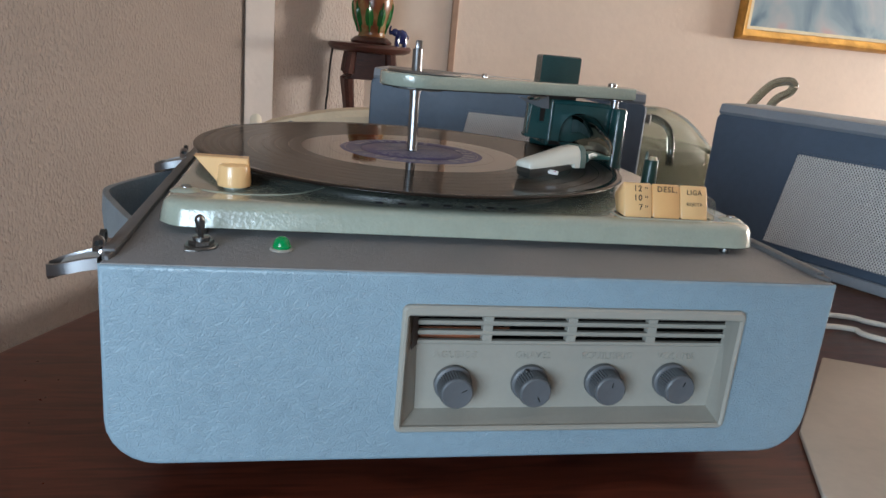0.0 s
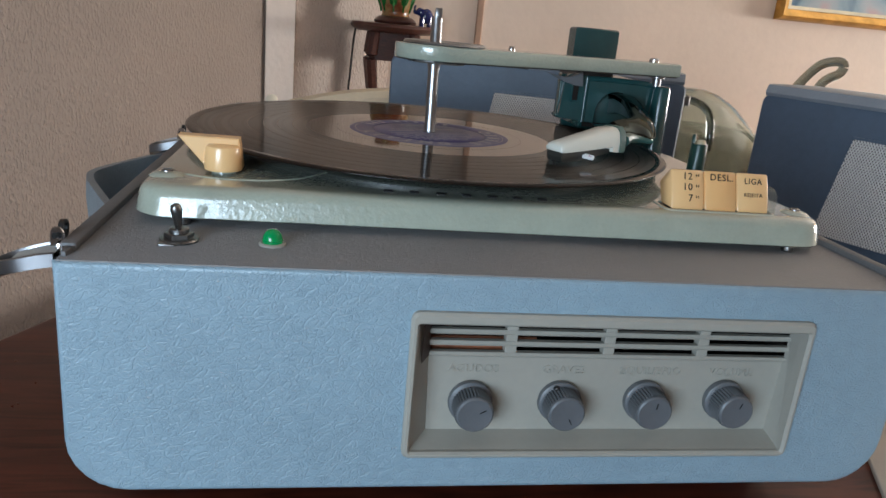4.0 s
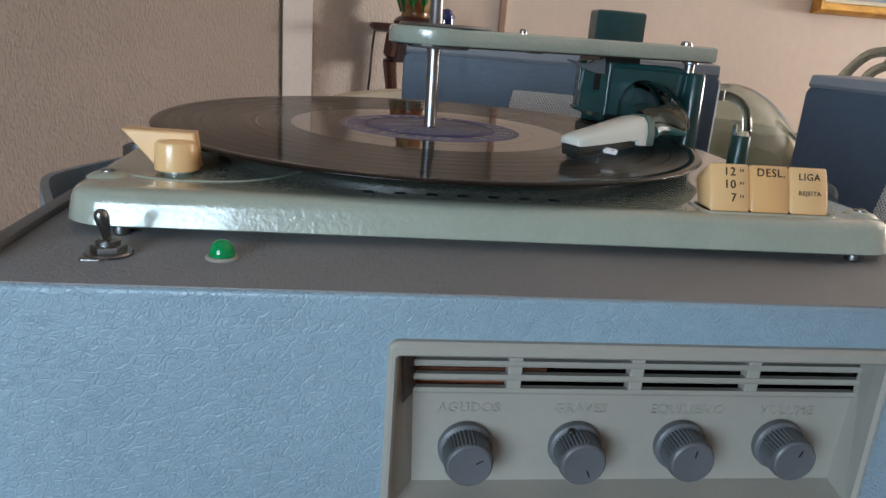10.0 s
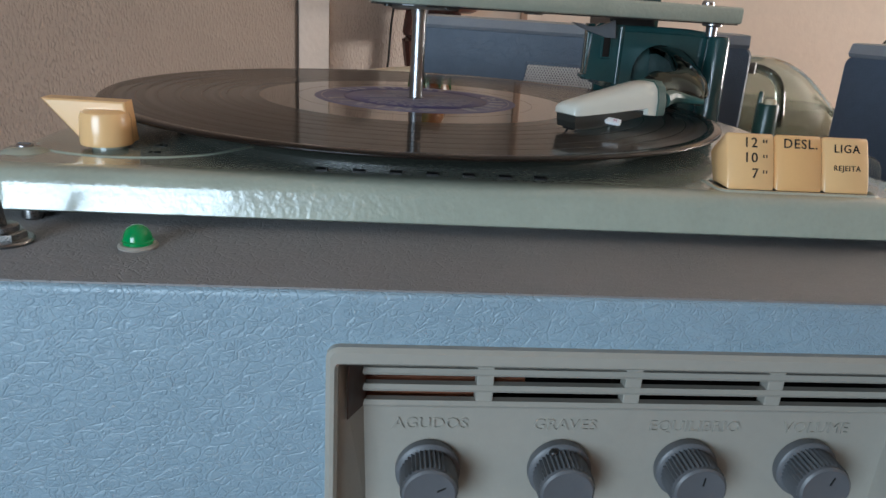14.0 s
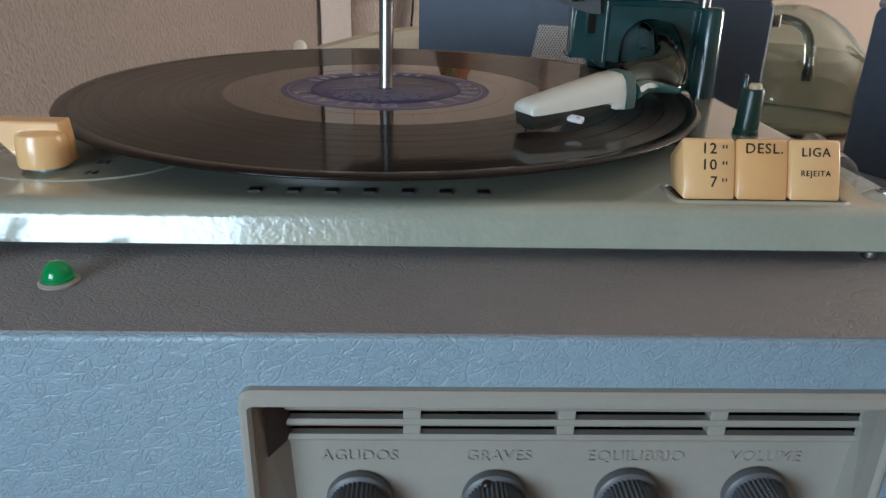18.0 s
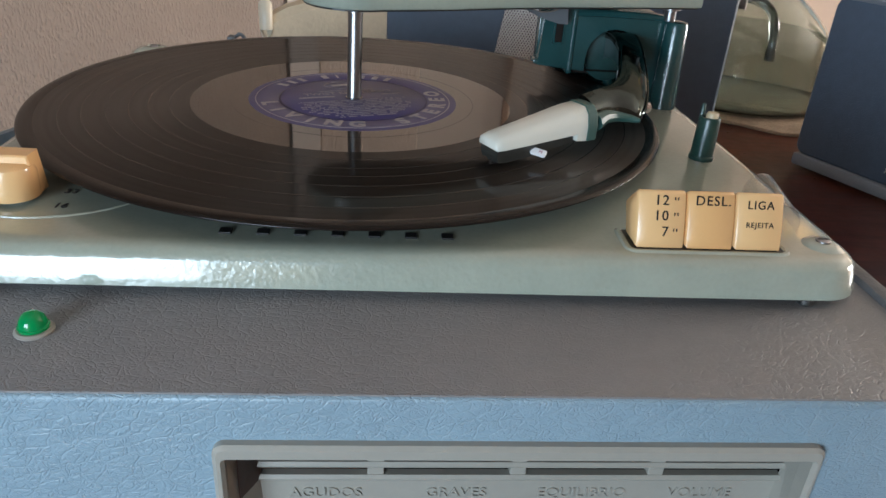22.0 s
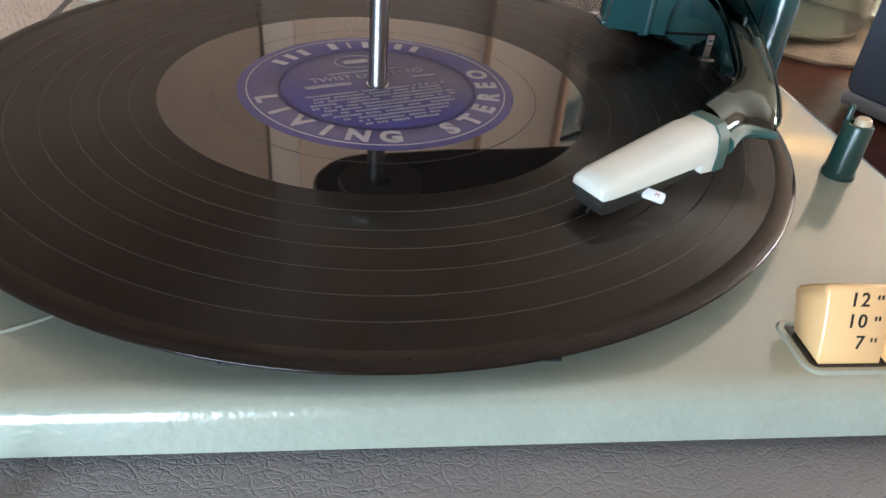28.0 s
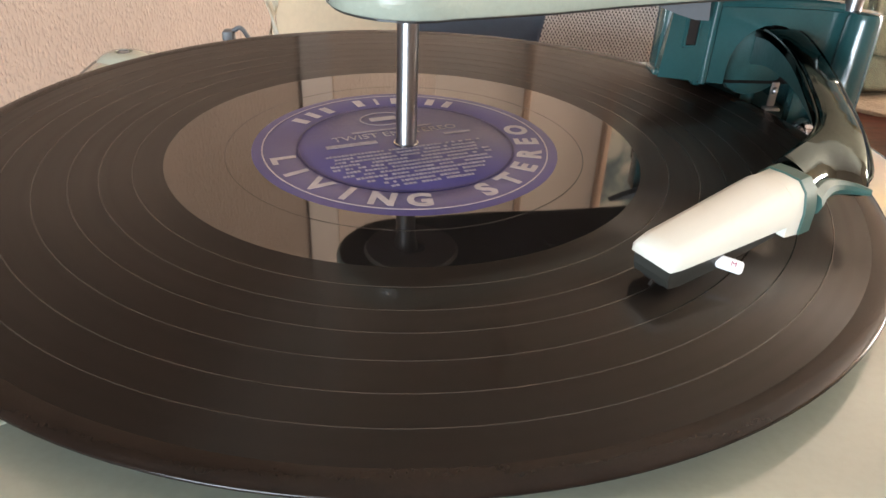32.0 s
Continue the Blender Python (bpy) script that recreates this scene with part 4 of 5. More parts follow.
def knob(x, z, turn, chipped=False):
    yb = 0.0108

    def fwd(prof, seg=32):
        return turned(lathe(prof, (0, 0, 0), seg, False), Matrix.Translation((x, yb, z)) @ Matrix.Rotation(radians(90), 4, "X"))
    k = part("knob", fwd([(0.0, 0.0), (0.0097, 0.0), (0.0100, 0.0008), (0.0099, 0.0030), (0.0092, 0.0036), (0.0080, 0.0038), (0.0, 0.0038)], 40), KNOB, player, "grey plastic knob skirt")
    teeth = 38
    rings = []
    for d, yy in ((0.0, 0.0036), (0.0, 0.0118), (0.0, 0.0126)):
        rings.append([((0.0083 - 0.00003 * yy + (0.00042 if i % 2 else -0.00042) * (1 if yy < 0.0125 else 0.2)) * math.cos(math.pi * i / teeth), (0.0083 + (0.00042 if i % 2 else -0.00042) * (1 if yy < 0.0125 else 0.2)) * math.sin(math.pi * i / teeth), yy) for i in range(2 * teeth)])
    part("grip", turned(loft(rings, False), Matrix.Translation((x, yb, z)) @ Matrix.Rotation(radians(90), 4, "X")), KNOB, k, "ribbed knurled grip", False)
    part("cap", fwd([(0.0083, 0.0124), (0.0081, 0.0134), (0.0074, 0.0140), (0.0070, 0.0139), (0.0, 0.0139)], 40), KNOB, k, "smooth grey cap")
    a = radians(turn)
    bm = turned(box(-0.0002, 0.0002, -0.0003, 0.0, 0.0024, 0.0052), Matrix.Translation((x, yb - 0.0139, z)) @ Matrix.Rotation(a, 4, "Y"))
    part("pointer_line", bm, INK, k, "thin dark pointer line", False)
    if chipped:
        part("chip", ball((x - 0.0030, yb - 0.0045, z + 0.0078), (0.0016, 0.0014, 0.0014), 10), BLACK, k, "dark chip in the rim")


for x, z, turn, chip in ((0.0008, -0.0618, 62, False), (0.0418, -0.0614, 152, True), (0.0824, -0.0606, 6, False), (0.1218, -0.0600, 20, False)):
    knob(x, z, turn, chip)


# ---- switch and lamp ----
def toggle():
    c = (-0.1252, 0.0305)
    hexa = [(c[0] + 0.0060 * math.cos(radians(60 * i + 12)), c[1] + 0.0060 * math.sin(radians(60 * i + 12))) for i in range(6)]
    r = part("toggle_switch", lathe([(0.0030, 0.0005), (0.0078, 0.0005), (0.0080, 0.0012), (0.0076, 0.0018), (0.0030, 0.0018)], (*c, 0), 24, False), DULL, player, "nickel toggle switch washer")
    part("tab_washer", prism(round_rect(c[0] - 0.0072, c[0] + 0.0005, c[1] - 0.0090, c[1] - 0.0050, 0.0012), 0.0005, 0.0012, 0.0003), DULL, r, "tab of the washer")
    part("nut", prism(hexa, 0.0018, 0.0040, 0.0005), DULL, r, "hexagonal nut")
    part("bushing", lathe([(0.0041, 0.0040), (0.0041, 0.0056), (0.0034, 0.0060), (0.0, 0.0058)], (*c, 0), 20, False), DULL, r, "threaded bushing")
    m = Matrix.Translation((c[0], c[1], 0.0046)) @ Matrix.Rotation(radians(26), 4, "X")
    part("lever", turned(lathe([(0.0012, 0.0), (0.0015, 0.003), (0.0022, 0.0095), (0.0024, 0.0115), (0.0021, 0.0131), (0.0012, 0.0140), (0.0, 0.0142)], (0, 0, 0), 20, False), m), DULL, r, "bat-shaped lever")


def pilot():
    c = (-0.0873, 0.0298)
    r = part("pilot_lamp", lathe([(0.0, 0.0005), (0.0057, 0.0005), (0.0058, 0.0010), (0.0050, 0.0016), (0.0042, 0.0016)], (*c, 0), 28, False), BEZEL, player, "grey-beige lamp bezel")
    part("lens", lathe([(0.0043, 0.0012), (0.0043, 0.0024), (0.0046, 0.0026), (0.0042, 0.0029), (0.0041, 0.0037), (0.0037, 0.0050), (0.0029, 0.0062), (0.0017, 0.0070), (0.0, 0.0073)], (*c, 0), 28, False), LEDGLASS, r, "lit green domed lens")


toggle()
pilot()

# ---- deck ----
DX0, DX1, DY0, DY1, DZ0, DZ = -0.1506, 0.1906, 0.0506, 0.3455, 0.0036, 0.0176


def deck():
    out = round_rect(DX0, DX1, DY0, DY1, 0.017, 9)
    rings = [[(x, y, z) for x, y in inset(out, d)] for d, z in ((0.0012, DZ0), (0.0, DZ0 + 0.0010), (0.0016, DZ - 0.0050), (0.0023, DZ - 0.0032), (0.0036, DZ - 0.0016), (0.0056, DZ - 0.0006), (0.0080, DZ - 0.0001), (0.0104, DZ))]
    r = part("deck", loft(rings), DECK, player, "grey-green hammered metal deck plate", True, 60)
    for x, y in ((-0.1388, 0.0775), (0.1776, 0.0686), (-0.1345, 0.3270), (0.1745, 0.3270)):
        k = 1.2 if y > 0.2 else 0.72 if x > 0 else 0.78
        h = 1.0 if y > 0.2 else 0.55
        part("screw_boss", lathe([(r0 * k, DZ + u * h) for r0, u in [(0.0108, -0.0008), (0.0098, 0.0002), (0.0084, 0.0014), (0.0066, 0.0024), (0.0046, 0.0029), (0.0034, 0.0030), (0.0032, 0.0020), (0.0, 0.0020)]], (x, y, 0), 28, False), DECK, r, "low domed boss round a screw")
        part("screw", lathe([(0.0028, DZ + 0.0019 * h), (0.0027, DZ + 0.0020 * h + 0.0010), (0.0020, DZ + 0.0020 * h + 0.0014), (0.0, DZ + 0.0020 * h + 0.0015)], (x, y, 0), 18, False), STEEL, r, "steel screw head")
        part("screw_slot", box(x - 0.0020, x + 0.0020, y - 0.0003, y + 0.0003, DZ + 0.0020 * h + 0.0014, DZ + 0.0020 * h + 0.0017), BLACK, r, "dark screw slot", False)
    for x, y in ((-0.128, DY0 + 0.004), (0.1692, DY0 + 0.005), (-0.128, 0.325), (0.17, 0.325)):
        part("spring_mount", lathe([(0.0026, 0.0004), (0.0032, 0.0012), (0.0032, 0.0026), (0.0030, 0.0044)], (x, y, 0), 16), DULL, r, "dull metal spring mount below the deck")
    part("pressed_ridge", tube([(-0.1400, 0.0905, DZ - 0.0002), (-0.130, 0.0785, DZ - 0.0002), (-0.112, 0.0728, DZ - 0.0002), (-0.0945, 0.0745, DZ - 0.0002), (-0.082, 0.0805, DZ - 0.0002), (-0.0745, 0.0880, DZ - 0.0002), (-0.066, 0.1010, DZ - 0.0002)], 0.0007, 8, 8), DECK, r, "pressed curved ridge")
    for i in range(7):
        x = -0.0368 + i * 0.01268
        part("nameplate_bar", box(x - 0.0021, x + 0.0021, 0.0646, 0.0686, DZ - 0.0002, DZ + 0.0006, 0.0002), INK, r, "small raised black bar of the nameplate", False)
    flat = Matrix.Translation
    part("speed_mark", letters("33", 0.0052, flat((-0.0985, 0.0960, DZ + 0.0001)), 0.00012), INK, r, "dark figure 33", False)
    part("speed_mark", letters("16", 0.0052, flat((-0.0975, 0.0832, DZ + 0.0001)), 0.00012), INK, r, "dark figure 16", False)
    rim_o, rim_i = round_rect(0.1010, 0.1625, 0.0585, 0.0792, 0.0045), round_rect(0.1040, 0.1600, 0.0612, 0.0768, 0.0025)
    part("button_recess", frame_ring([[(x, y, z) for x, y in p] for p, z in ((rim_o, DZ - 0.0003), (inset(rim_o, 0.001), DZ + 0.0006), (inset(rim_i, -0.0008), DZ + 0.0006), (rim_i, DZ - 0.0003))]), DECK, r, "raised lip round the push buttons")
    # dark sheet on the deck paints the shade round the button feet
    part("recess_shadow_plate", box(0.1042, 0.1598, 0.0614, 0.0766, DZ + 0.0001, DZ + 0.0002), CARTRIDGE, r, "dark sheet painted for the shade under the push buttons", False)
    return r


deck()


def buttons():
    y0, z0, y1, z1 = 0.0622, DZ + 0.0004, 0.0690, 0.0358
    sec = [(y0, z0)] + [(y0 + (y1 - y0) * i / 6 - 0.0005 * math.sin(math.pi * i / 6), z0 + (z1 - z0) * i / 6) for i in range(1, 7)]
    sec += [(0.0695, 0.0364), (0.0704, 0.0366), (0.0714, 0.0361), (0.0760, 0.0323), (0.0794, 0.0291), (0.0799, 0.0280), (0.0794, 0.0268), (0.0742, z0)]
    tilt = math.atan2(z1 - z0, y1 - y0)
    spans = ((0.1052, 0.12285), (0.12335, 0.1407), (0.1412, 0.1585))
    words = ((("12", 0.0050, 0.0166, -0.0004), ("10", 0.0050, 0.0112, -0.0004), ("7", 0.0050, 0.0056, 0.0013)), (("DESL.", 0.0048, 0.0168, 0.0004),), (("LIGA", 0.0042, 0.0158, 0.0), ("REJEITA", 0.0027, 0.0088, 0.0)))
    for (x0, x1), ws in zip(spans, words):
        cut = 0.0007
        rings = [[(x0, y, z) for y, z in inset(sec[::-1], cut)[::-1]], [(x0 + cut, y, z) for y, z in sec], [(x1 - cut, y, z) for y, z in sec], [(x1, y, z) for y, z in inset(sec[::-1], cut)[::-1]]]
        b = part("push_button", loft(rings), CREAM_DEEP if ws[0][0] == "DESL." else CREAM, player, "aged cream plastic push button", True, 50)
        for w, size, up, dx in ws:
            m = Matrix.Translation(((x0 + x1) / 2 + dx + (0.0002 if w in ("12", "10", "7") else 0.0), y0, z0)) @ Matrix.Rotation(tilt, 4, "X") @ Matrix.Translation((0, up, 0.00055 - 0.0005 * (2 * up / 0.0195 - 1) ** 2))
            part("lettering", letters(w, size, m, 0.0001, "CENTER", 0.006, 1.14), INK, b, "black letters " + w, False)
            if w in ("12", "10", "7"):
                for k in (0, 1):
                    q = turned(box(-0.0002, 0.0002, 0.0, 0.0011, -0.0001, 0.0001), m @ Matrix.Translation((0.0044 - dx + k * 0.0011, 0.0002, 0)))
                    part("inch_mark", q, INK, b, "", False)


buttons()


def speed_knob():
    prof = [(-0.1362, 0.0346), (-0.1232, DZ + 0.0022), (-0.1062, DZ + 0.0022), (-0.1078, 0.0343)]
    rings = []
    for y, d in ((0.0870, 0.0006), (0.0876, 0.0), (0.0955, 0.0), (0.0961, 0.0006)):
        rings.append([(x, y, z) for x, z in inset(prof, d)])
    k = part("speed_knob", loft(rings), CREAM, player, "aged cream pointed speed selector knob", True, 30)
    part("hub", lathe([(0.0088, DZ + 0.0016), (0.0090, DZ + 0.0026), (0.0086, 0.0285), (0.0080, 0.0305), (0.0066, 0.0314), (0.0, 0.0316)], (-0.1152, 0.0885, 0), 36, False), CREAM, k, "round hub of the knob")
    part("collar", lathe([(0.0062, DZ - 0.0002), (0.0062, DZ + 0.0024)], (-0.1150, 0.0905, 0), 28), DECK, k, "metal collar")


speed_knob()


def platter():
    p = part("platter", lathe([(0.0, DZ + 0.001), (0.112, DZ + 0.001), (0.118, DZ + 0.0022), (0.1185, DZ + 0.0052), (0.116, 0.0240), (0.0, 0.0240)], (0, 0.2038, 0), 72, False), BLACK, player, "dark rubber-covered platter under the record")
    return p


platter()


def spindle():
    a, b = Vector((0.0, 0.2038, 0.0266)), Vector((0.0005, 0.2160, 0.1045))
    d = b - a
    m = Matrix.Translation(a) @ d.to_track_quat("Z", "Y").to_matrix().to_4x4()
    s = part("spindle", turned(lathe([(0.0035, -0.004), (0.0036, 0.040), (0.0048, 0.046), (0.0048, 0.050), (0.0038, 0.056), (0.0036, 0.0725), (0.0024, 0.0730)], (0, 0, 0), 28), m), STEEL, player, "polished steel changer spindle")
    part("spindle_tip", turned(merged(box(-0.0030, 0.0016, -0.0024, 0.0024, 0.0725, 0.0788, 0.0008)), m), STEEL, s, "flattened offset spindle tip")
    part("collar", lathe([(0.0037, 0.0268), (0.0043, 0.0268), (0.0043, 0.0273), (0.0037, 0.0275)], (0, 0.2040, 0), 28, False), CHROME, s, "bright ring at the spindle foot")


spindle()


def overarm():
    c0, r0 = Vector((0.0005, 0.2095)), 0.0265
    c1 = Vector((0.1845, 0.2570))
    ax = (c1 - c0).normalized()
    nn = Vector((-ax.y, ax.x))
    L = (c1 - c0).length
    out = [c1 - nn * 0.0115, c1 + nn * 0.0115]
    for u, w in ((0.80, 0.0120), (0.55, 0.0135), (0.36, 0.0175), (0.22, 0.0225)):
        out.append(c0 + ax * L * u * 1.0 + nn * w)
    for i in range(17):
        a = math.pi / 2 - 0.28 + (math.pi + 0.56) * i / 16
        out.append(c0 + ax * r0 * math.cos(a) + nn * r0 * math.sin(a))
    for u, w in ((0.22, 0.0225), (0.36, 0.0175), (0.55, 0.0135), (0.80, 0.0120)):
        out.append(c0 + ax * L * u - nn * w)
    o = part("overarm", prism([(p.x, p.y) for p in out], 0.0730, 0.0822, 0.0016, 3, 0.0006), DECK, player, "grey-green overarm of the record changer", True, 50)
    # flat black plate in place of the shaded hollow of the arm
    part("underside", prism(inset([(p.x, p.y) for p in out], 0.0014), 0.0722, 0.0729), BLACK, o, "black plate painted for the shade in the hollow underside", False)
    part("ring", lathe([(0.0060, 0.0822), (0.0262, 0.0822), (0.0268, 0.0828), (0.0256, 0.0842), (0.0232, 0.0836), (0.0060, 0.0832)], (c0.x + 0.0055, c0.y + 0.002, 0), 48, False), STEEL, o, "steel ring round the spindle")
    part("under_disc", lathe([(0.0055, 0.0721), (0.0055, 0.0708), (0.0172, 0.0708), (0.0180, 0.0721)], (c0.x + 0.002, c0.y, 0), 40, False), PLATE, o, "grey-beige disc under the nose")
    for u, w, r in ((0.30, 0.004, 0.0022), (0.915, 0.0, 0.0036)):
        p = c0 + ax * L * u + nn * w
        part("bolt", lathe([(0.0, 0.0820), (r, 0.0820), (r, 0.0838), (r * 0.8, 0.0848), (r * 0.35, 0.0850), (r * 0.3, 0.0842), (0.0, 0.0842)], (p.x, p.y, 0), 20, False), CHROME, o, "chromed bolt head")
    for x, y, r in ((0.0128, 0.196, 0.0016), (-0.016, 0.197, 0.0022), (0.060, 0.216, 0.0050)):
        part("rivet", lathe([(r, 0.0715), (r, 0.0736)], (x, y, 0), 14), BLACK, o, "dark rivet below the arm")


overarm()


# ---- tone arm ----
def tonearm_base():
    yf = 0.2500
    ax0, ax1, acx = 0.1278, 0.1588, 0.14330
    arch = []
    for i in range(13):
        a = math.pi * i / 12
        arch.append((acx + (ax1 - ax0) / 2 * math.cos(a), 0.0420 + 0.0168 * math.sin(a)))
    # front with the slot and the arched opening, as strips between outlines
    hous = [(0.1005, 0.0375), (ax0, 0.0350)] + arch[::-1] + [(ax1, 0.0300), (ax1, DZ), (0.1722, DZ), (0.1722, 0.0655), (0.1700, 0.0675), (0.1060, 0.0690), (0.1025, 0.0665)]
    bm = bmesh.new()
    v0 = [bm.verts.new((x, yf, z)) for x, z in hous]
    v1 = [bm.verts.new((x, yf + 0.0045, z)) for x, z in hous]
    for vs in (v0, v1):
        e = [bm.edges.new((vs[i - 1], vs[i])) for i in range(len(vs))]
        bmesh.ops.triangle_fill(bm, use_beauty=True, edges=e)
    for i in range(len(hous)):
        bm.faces.new((v0[i - 1], v0[i], v1[i], v1[i - 1]))
    b = part("tonearm_base", bm, TEAL, player, "dark green enamelled tone arm housing", True, 40)
    part("top_fillet", tube([(0.1200, yf + 0.0014, 0.0664), (0.1300, yf + 0.0010, 0.0668), (0.1440, yf + 0.0008, 0.0668), (0.1600, yf + 0.0010, 0.0664), (0.1705, yf + 0.0016, 0.0652)], 0.0021, 10, 4), TEAL, b, "rounded upper edge of the housing")
    # near-black ring stands in for the shaded gap round the inner disc
    part("arch_shadow_ring", frame_ring([[(acx + 0.0154 * k * math.cos(q), yy, 0.0420 + 0.0167 * k * math.sin(q)) for q in np.linspace(-0.5, math.pi + 0.5, 30)] for k, yy in ((1.0, yf + 0.0046), (1.0, yf + 0.0100), (0.86, yf + 0.0100), (0.86, yf + 0.0092))]), VOID, b, "brown-black ring painted for the shaded gap round the disc", False)
    part("inner_disc", turned(lathe([(0.0, 0.0016), (0.0124, 0.0016), (0.0140, 0.0010), (0.0144, 0.0), (0.0144, -0.002)], (0, 0, 0), 40, False), Matrix.Translation((acx - 0.0008, yf + 0.0085, 0.0425)) @ Matrix.Rotation(radians(90), 4, "X")), TEAL_DK, b, "round worn enamelled plate inside the arch")
    part("disc_mark", turned(box(-0.0014, 0.0014, -0.0003, 0.0003, -0.0006, 0.0006), Matrix.Translation((acx - 0.0020, yf + 0.0068, 0.0530)) @ Matrix.Rotation(radians(-40), 4, "Y")), BLACK, b, "small slot in the plate", False)
    for x0, x1, y0, y1, z1 in ((0.1005, 0.1045, yf + 0.0046, yf + 0.013, 0.0685), (0.1046, 0.1240, yf + 0.010, yf + 0.013, 0.0668), (0.1210, 0.1242, yf + 0.0131, 0.318, 0.0668), (0.1682, 0.1722, yf + 0.0046, 0.318, 0.0655), (0.1243, 0.1681, 0.3140, 0.318, 0.0670)):
        part("side_plate", box(x0, x1, y0, y1, 0.0365 if x1 < 0.13 and y1 < 0.3 else 0.0300 if x1 < 0.13 else DZ, z1, 0.0006), TEAL, b)
    part("roof", box(0.1243, 0.1681, yf + 0.0046, 0.3139, 0.0630, 0.0672, 0.0012), TEAL, b)
    # plate and slot block are near-black to paint in the depth's shade
    part("inner_plate", box(0.1250, 0.1680, yf + 0.017, yf + 0.020, 0.0300, 0.0628), VOID, b, "brown-black plate painted for the shade inside the opening", False)
    part("slot", box(0.1088, 0.1130, yf - 0.0006, yf + 0.0010, 0.0505, 0.0672, 0.0004), VOID, b, "brown-black block painted for the shaded guide slot")
    part("slot_lip", frame_ring([[(x, y, z) for x, z in p] for p, y in ((round_rect(0.1076, 0.1142, 0.0490, 0.0684, 0.001), yf + 0.0005), (round_rect(0.1080, 0.1138, 0.0496, 0.0681, 0.001), yf - 0.0011), (round_rect(0.1088, 0.1130, 0.0505, 0.0672, 0.0006), yf - 0.0011), (round_rect(0.1088, 0.1130, 0.0505, 0.0672, 0.0006), yf + 0.0005))]), TEAL, b)
    part("front_rib", tube([(0.1192, yf + 0.0006, 0.0352), (0.1192, yf + 0.0006, 0.0500), (0.1192, yf + 0.0006, 0.0676)], 0.0017, 12, 3), TEAL, b, "rounded upright edge")
    part("flange", box(0.0985, 0.1040, yf + 0.001, yf + 0.012, 0.0375, 0.0402, 0.0012), TEAL, b, "projecting side flange")
    part("column", lathe([(0.0078, DZ), (0.0074, DZ + 0.004), (0.0064, 0.0630), (0.0056, 0.0652), (0.0044, 0.0656), (0.0, 0.0656)], (0.1752, 0.2455, 0), 32, False), TEAL, b, "green enamelled column")
    part("column_pin", lathe([(0.0032, 0.0650), (0.0032, 0.0705), (0.0056, 0.0712), (0.0056, 0.0730)], (0.1720, 0.2500, 0), 20), STEEL, b, "steel pin under the overarm")
    part("column_foot", lathe([(0.0062, DZ), (0.0060, DZ + 0.0012), (0.0050, DZ + 0.0032), (0.0028, DZ + 0.0046), (0.0, DZ + 0.0050)], (0.1650, 0.2450, 0), 24, False), CHROME, b, "bright chromed foot")
    g = part("stack_guide", prism([(0.1240, 0.3062), (0.1392, 0.3035), (0.1615, 0.3105), (0.1615, 0.3230), (0.1240, 0.3230)], 0.0660, 0.1022, 0.0022, 3), TEAL, player, "tall dark green record guide block", True, 30)
    part("under_guide", prism([(0.1130, 0.2560), (0.1260, 0.2530), (0.1400, 0.2560), (0.1400, 0.300), (0.1130, 0.300)], 0.0670, 0.0732, 0.0010), BLACK, g, "dark bracket under the overarm")
    lev = [(0.0880, 0.0688), (0.0925, 0.0684), (0.0985, 0.0668), (0.1040, 0.0672), (0.1130, 0.0710), (0.1140, 0.0612), (0.1085, 0.0614), (0.1010, 0.0634), (0.0945, 0.0658)]
    part("size_lever", loft([[(x, 0.2440, z) for x, z in lev], [(x, 0.2480, z) for x, z in lev]]), KNOB, player, "dark pointed metal size-feeler lever", False)
    part("clip", merged(box(0.1462, 0.1494, 0.2456, 0.2466, 0.0276, 0.0375, 0.0004), box(0.1446, 0.1510, 0.2430, 0.2466, 0.0262, 0.0276, 0.0004), ball((0.1478, 0.2455, 0.0340), 0.0015, 10)), STEEL, b, "small chromed spring clip")
    part("clip_bar", box(0.1340, 0.1440, 0.2600, 0.2625, 0.0300, 0.0318, 0.0005), DULL, b, "small metal bar")


tonearm_base()


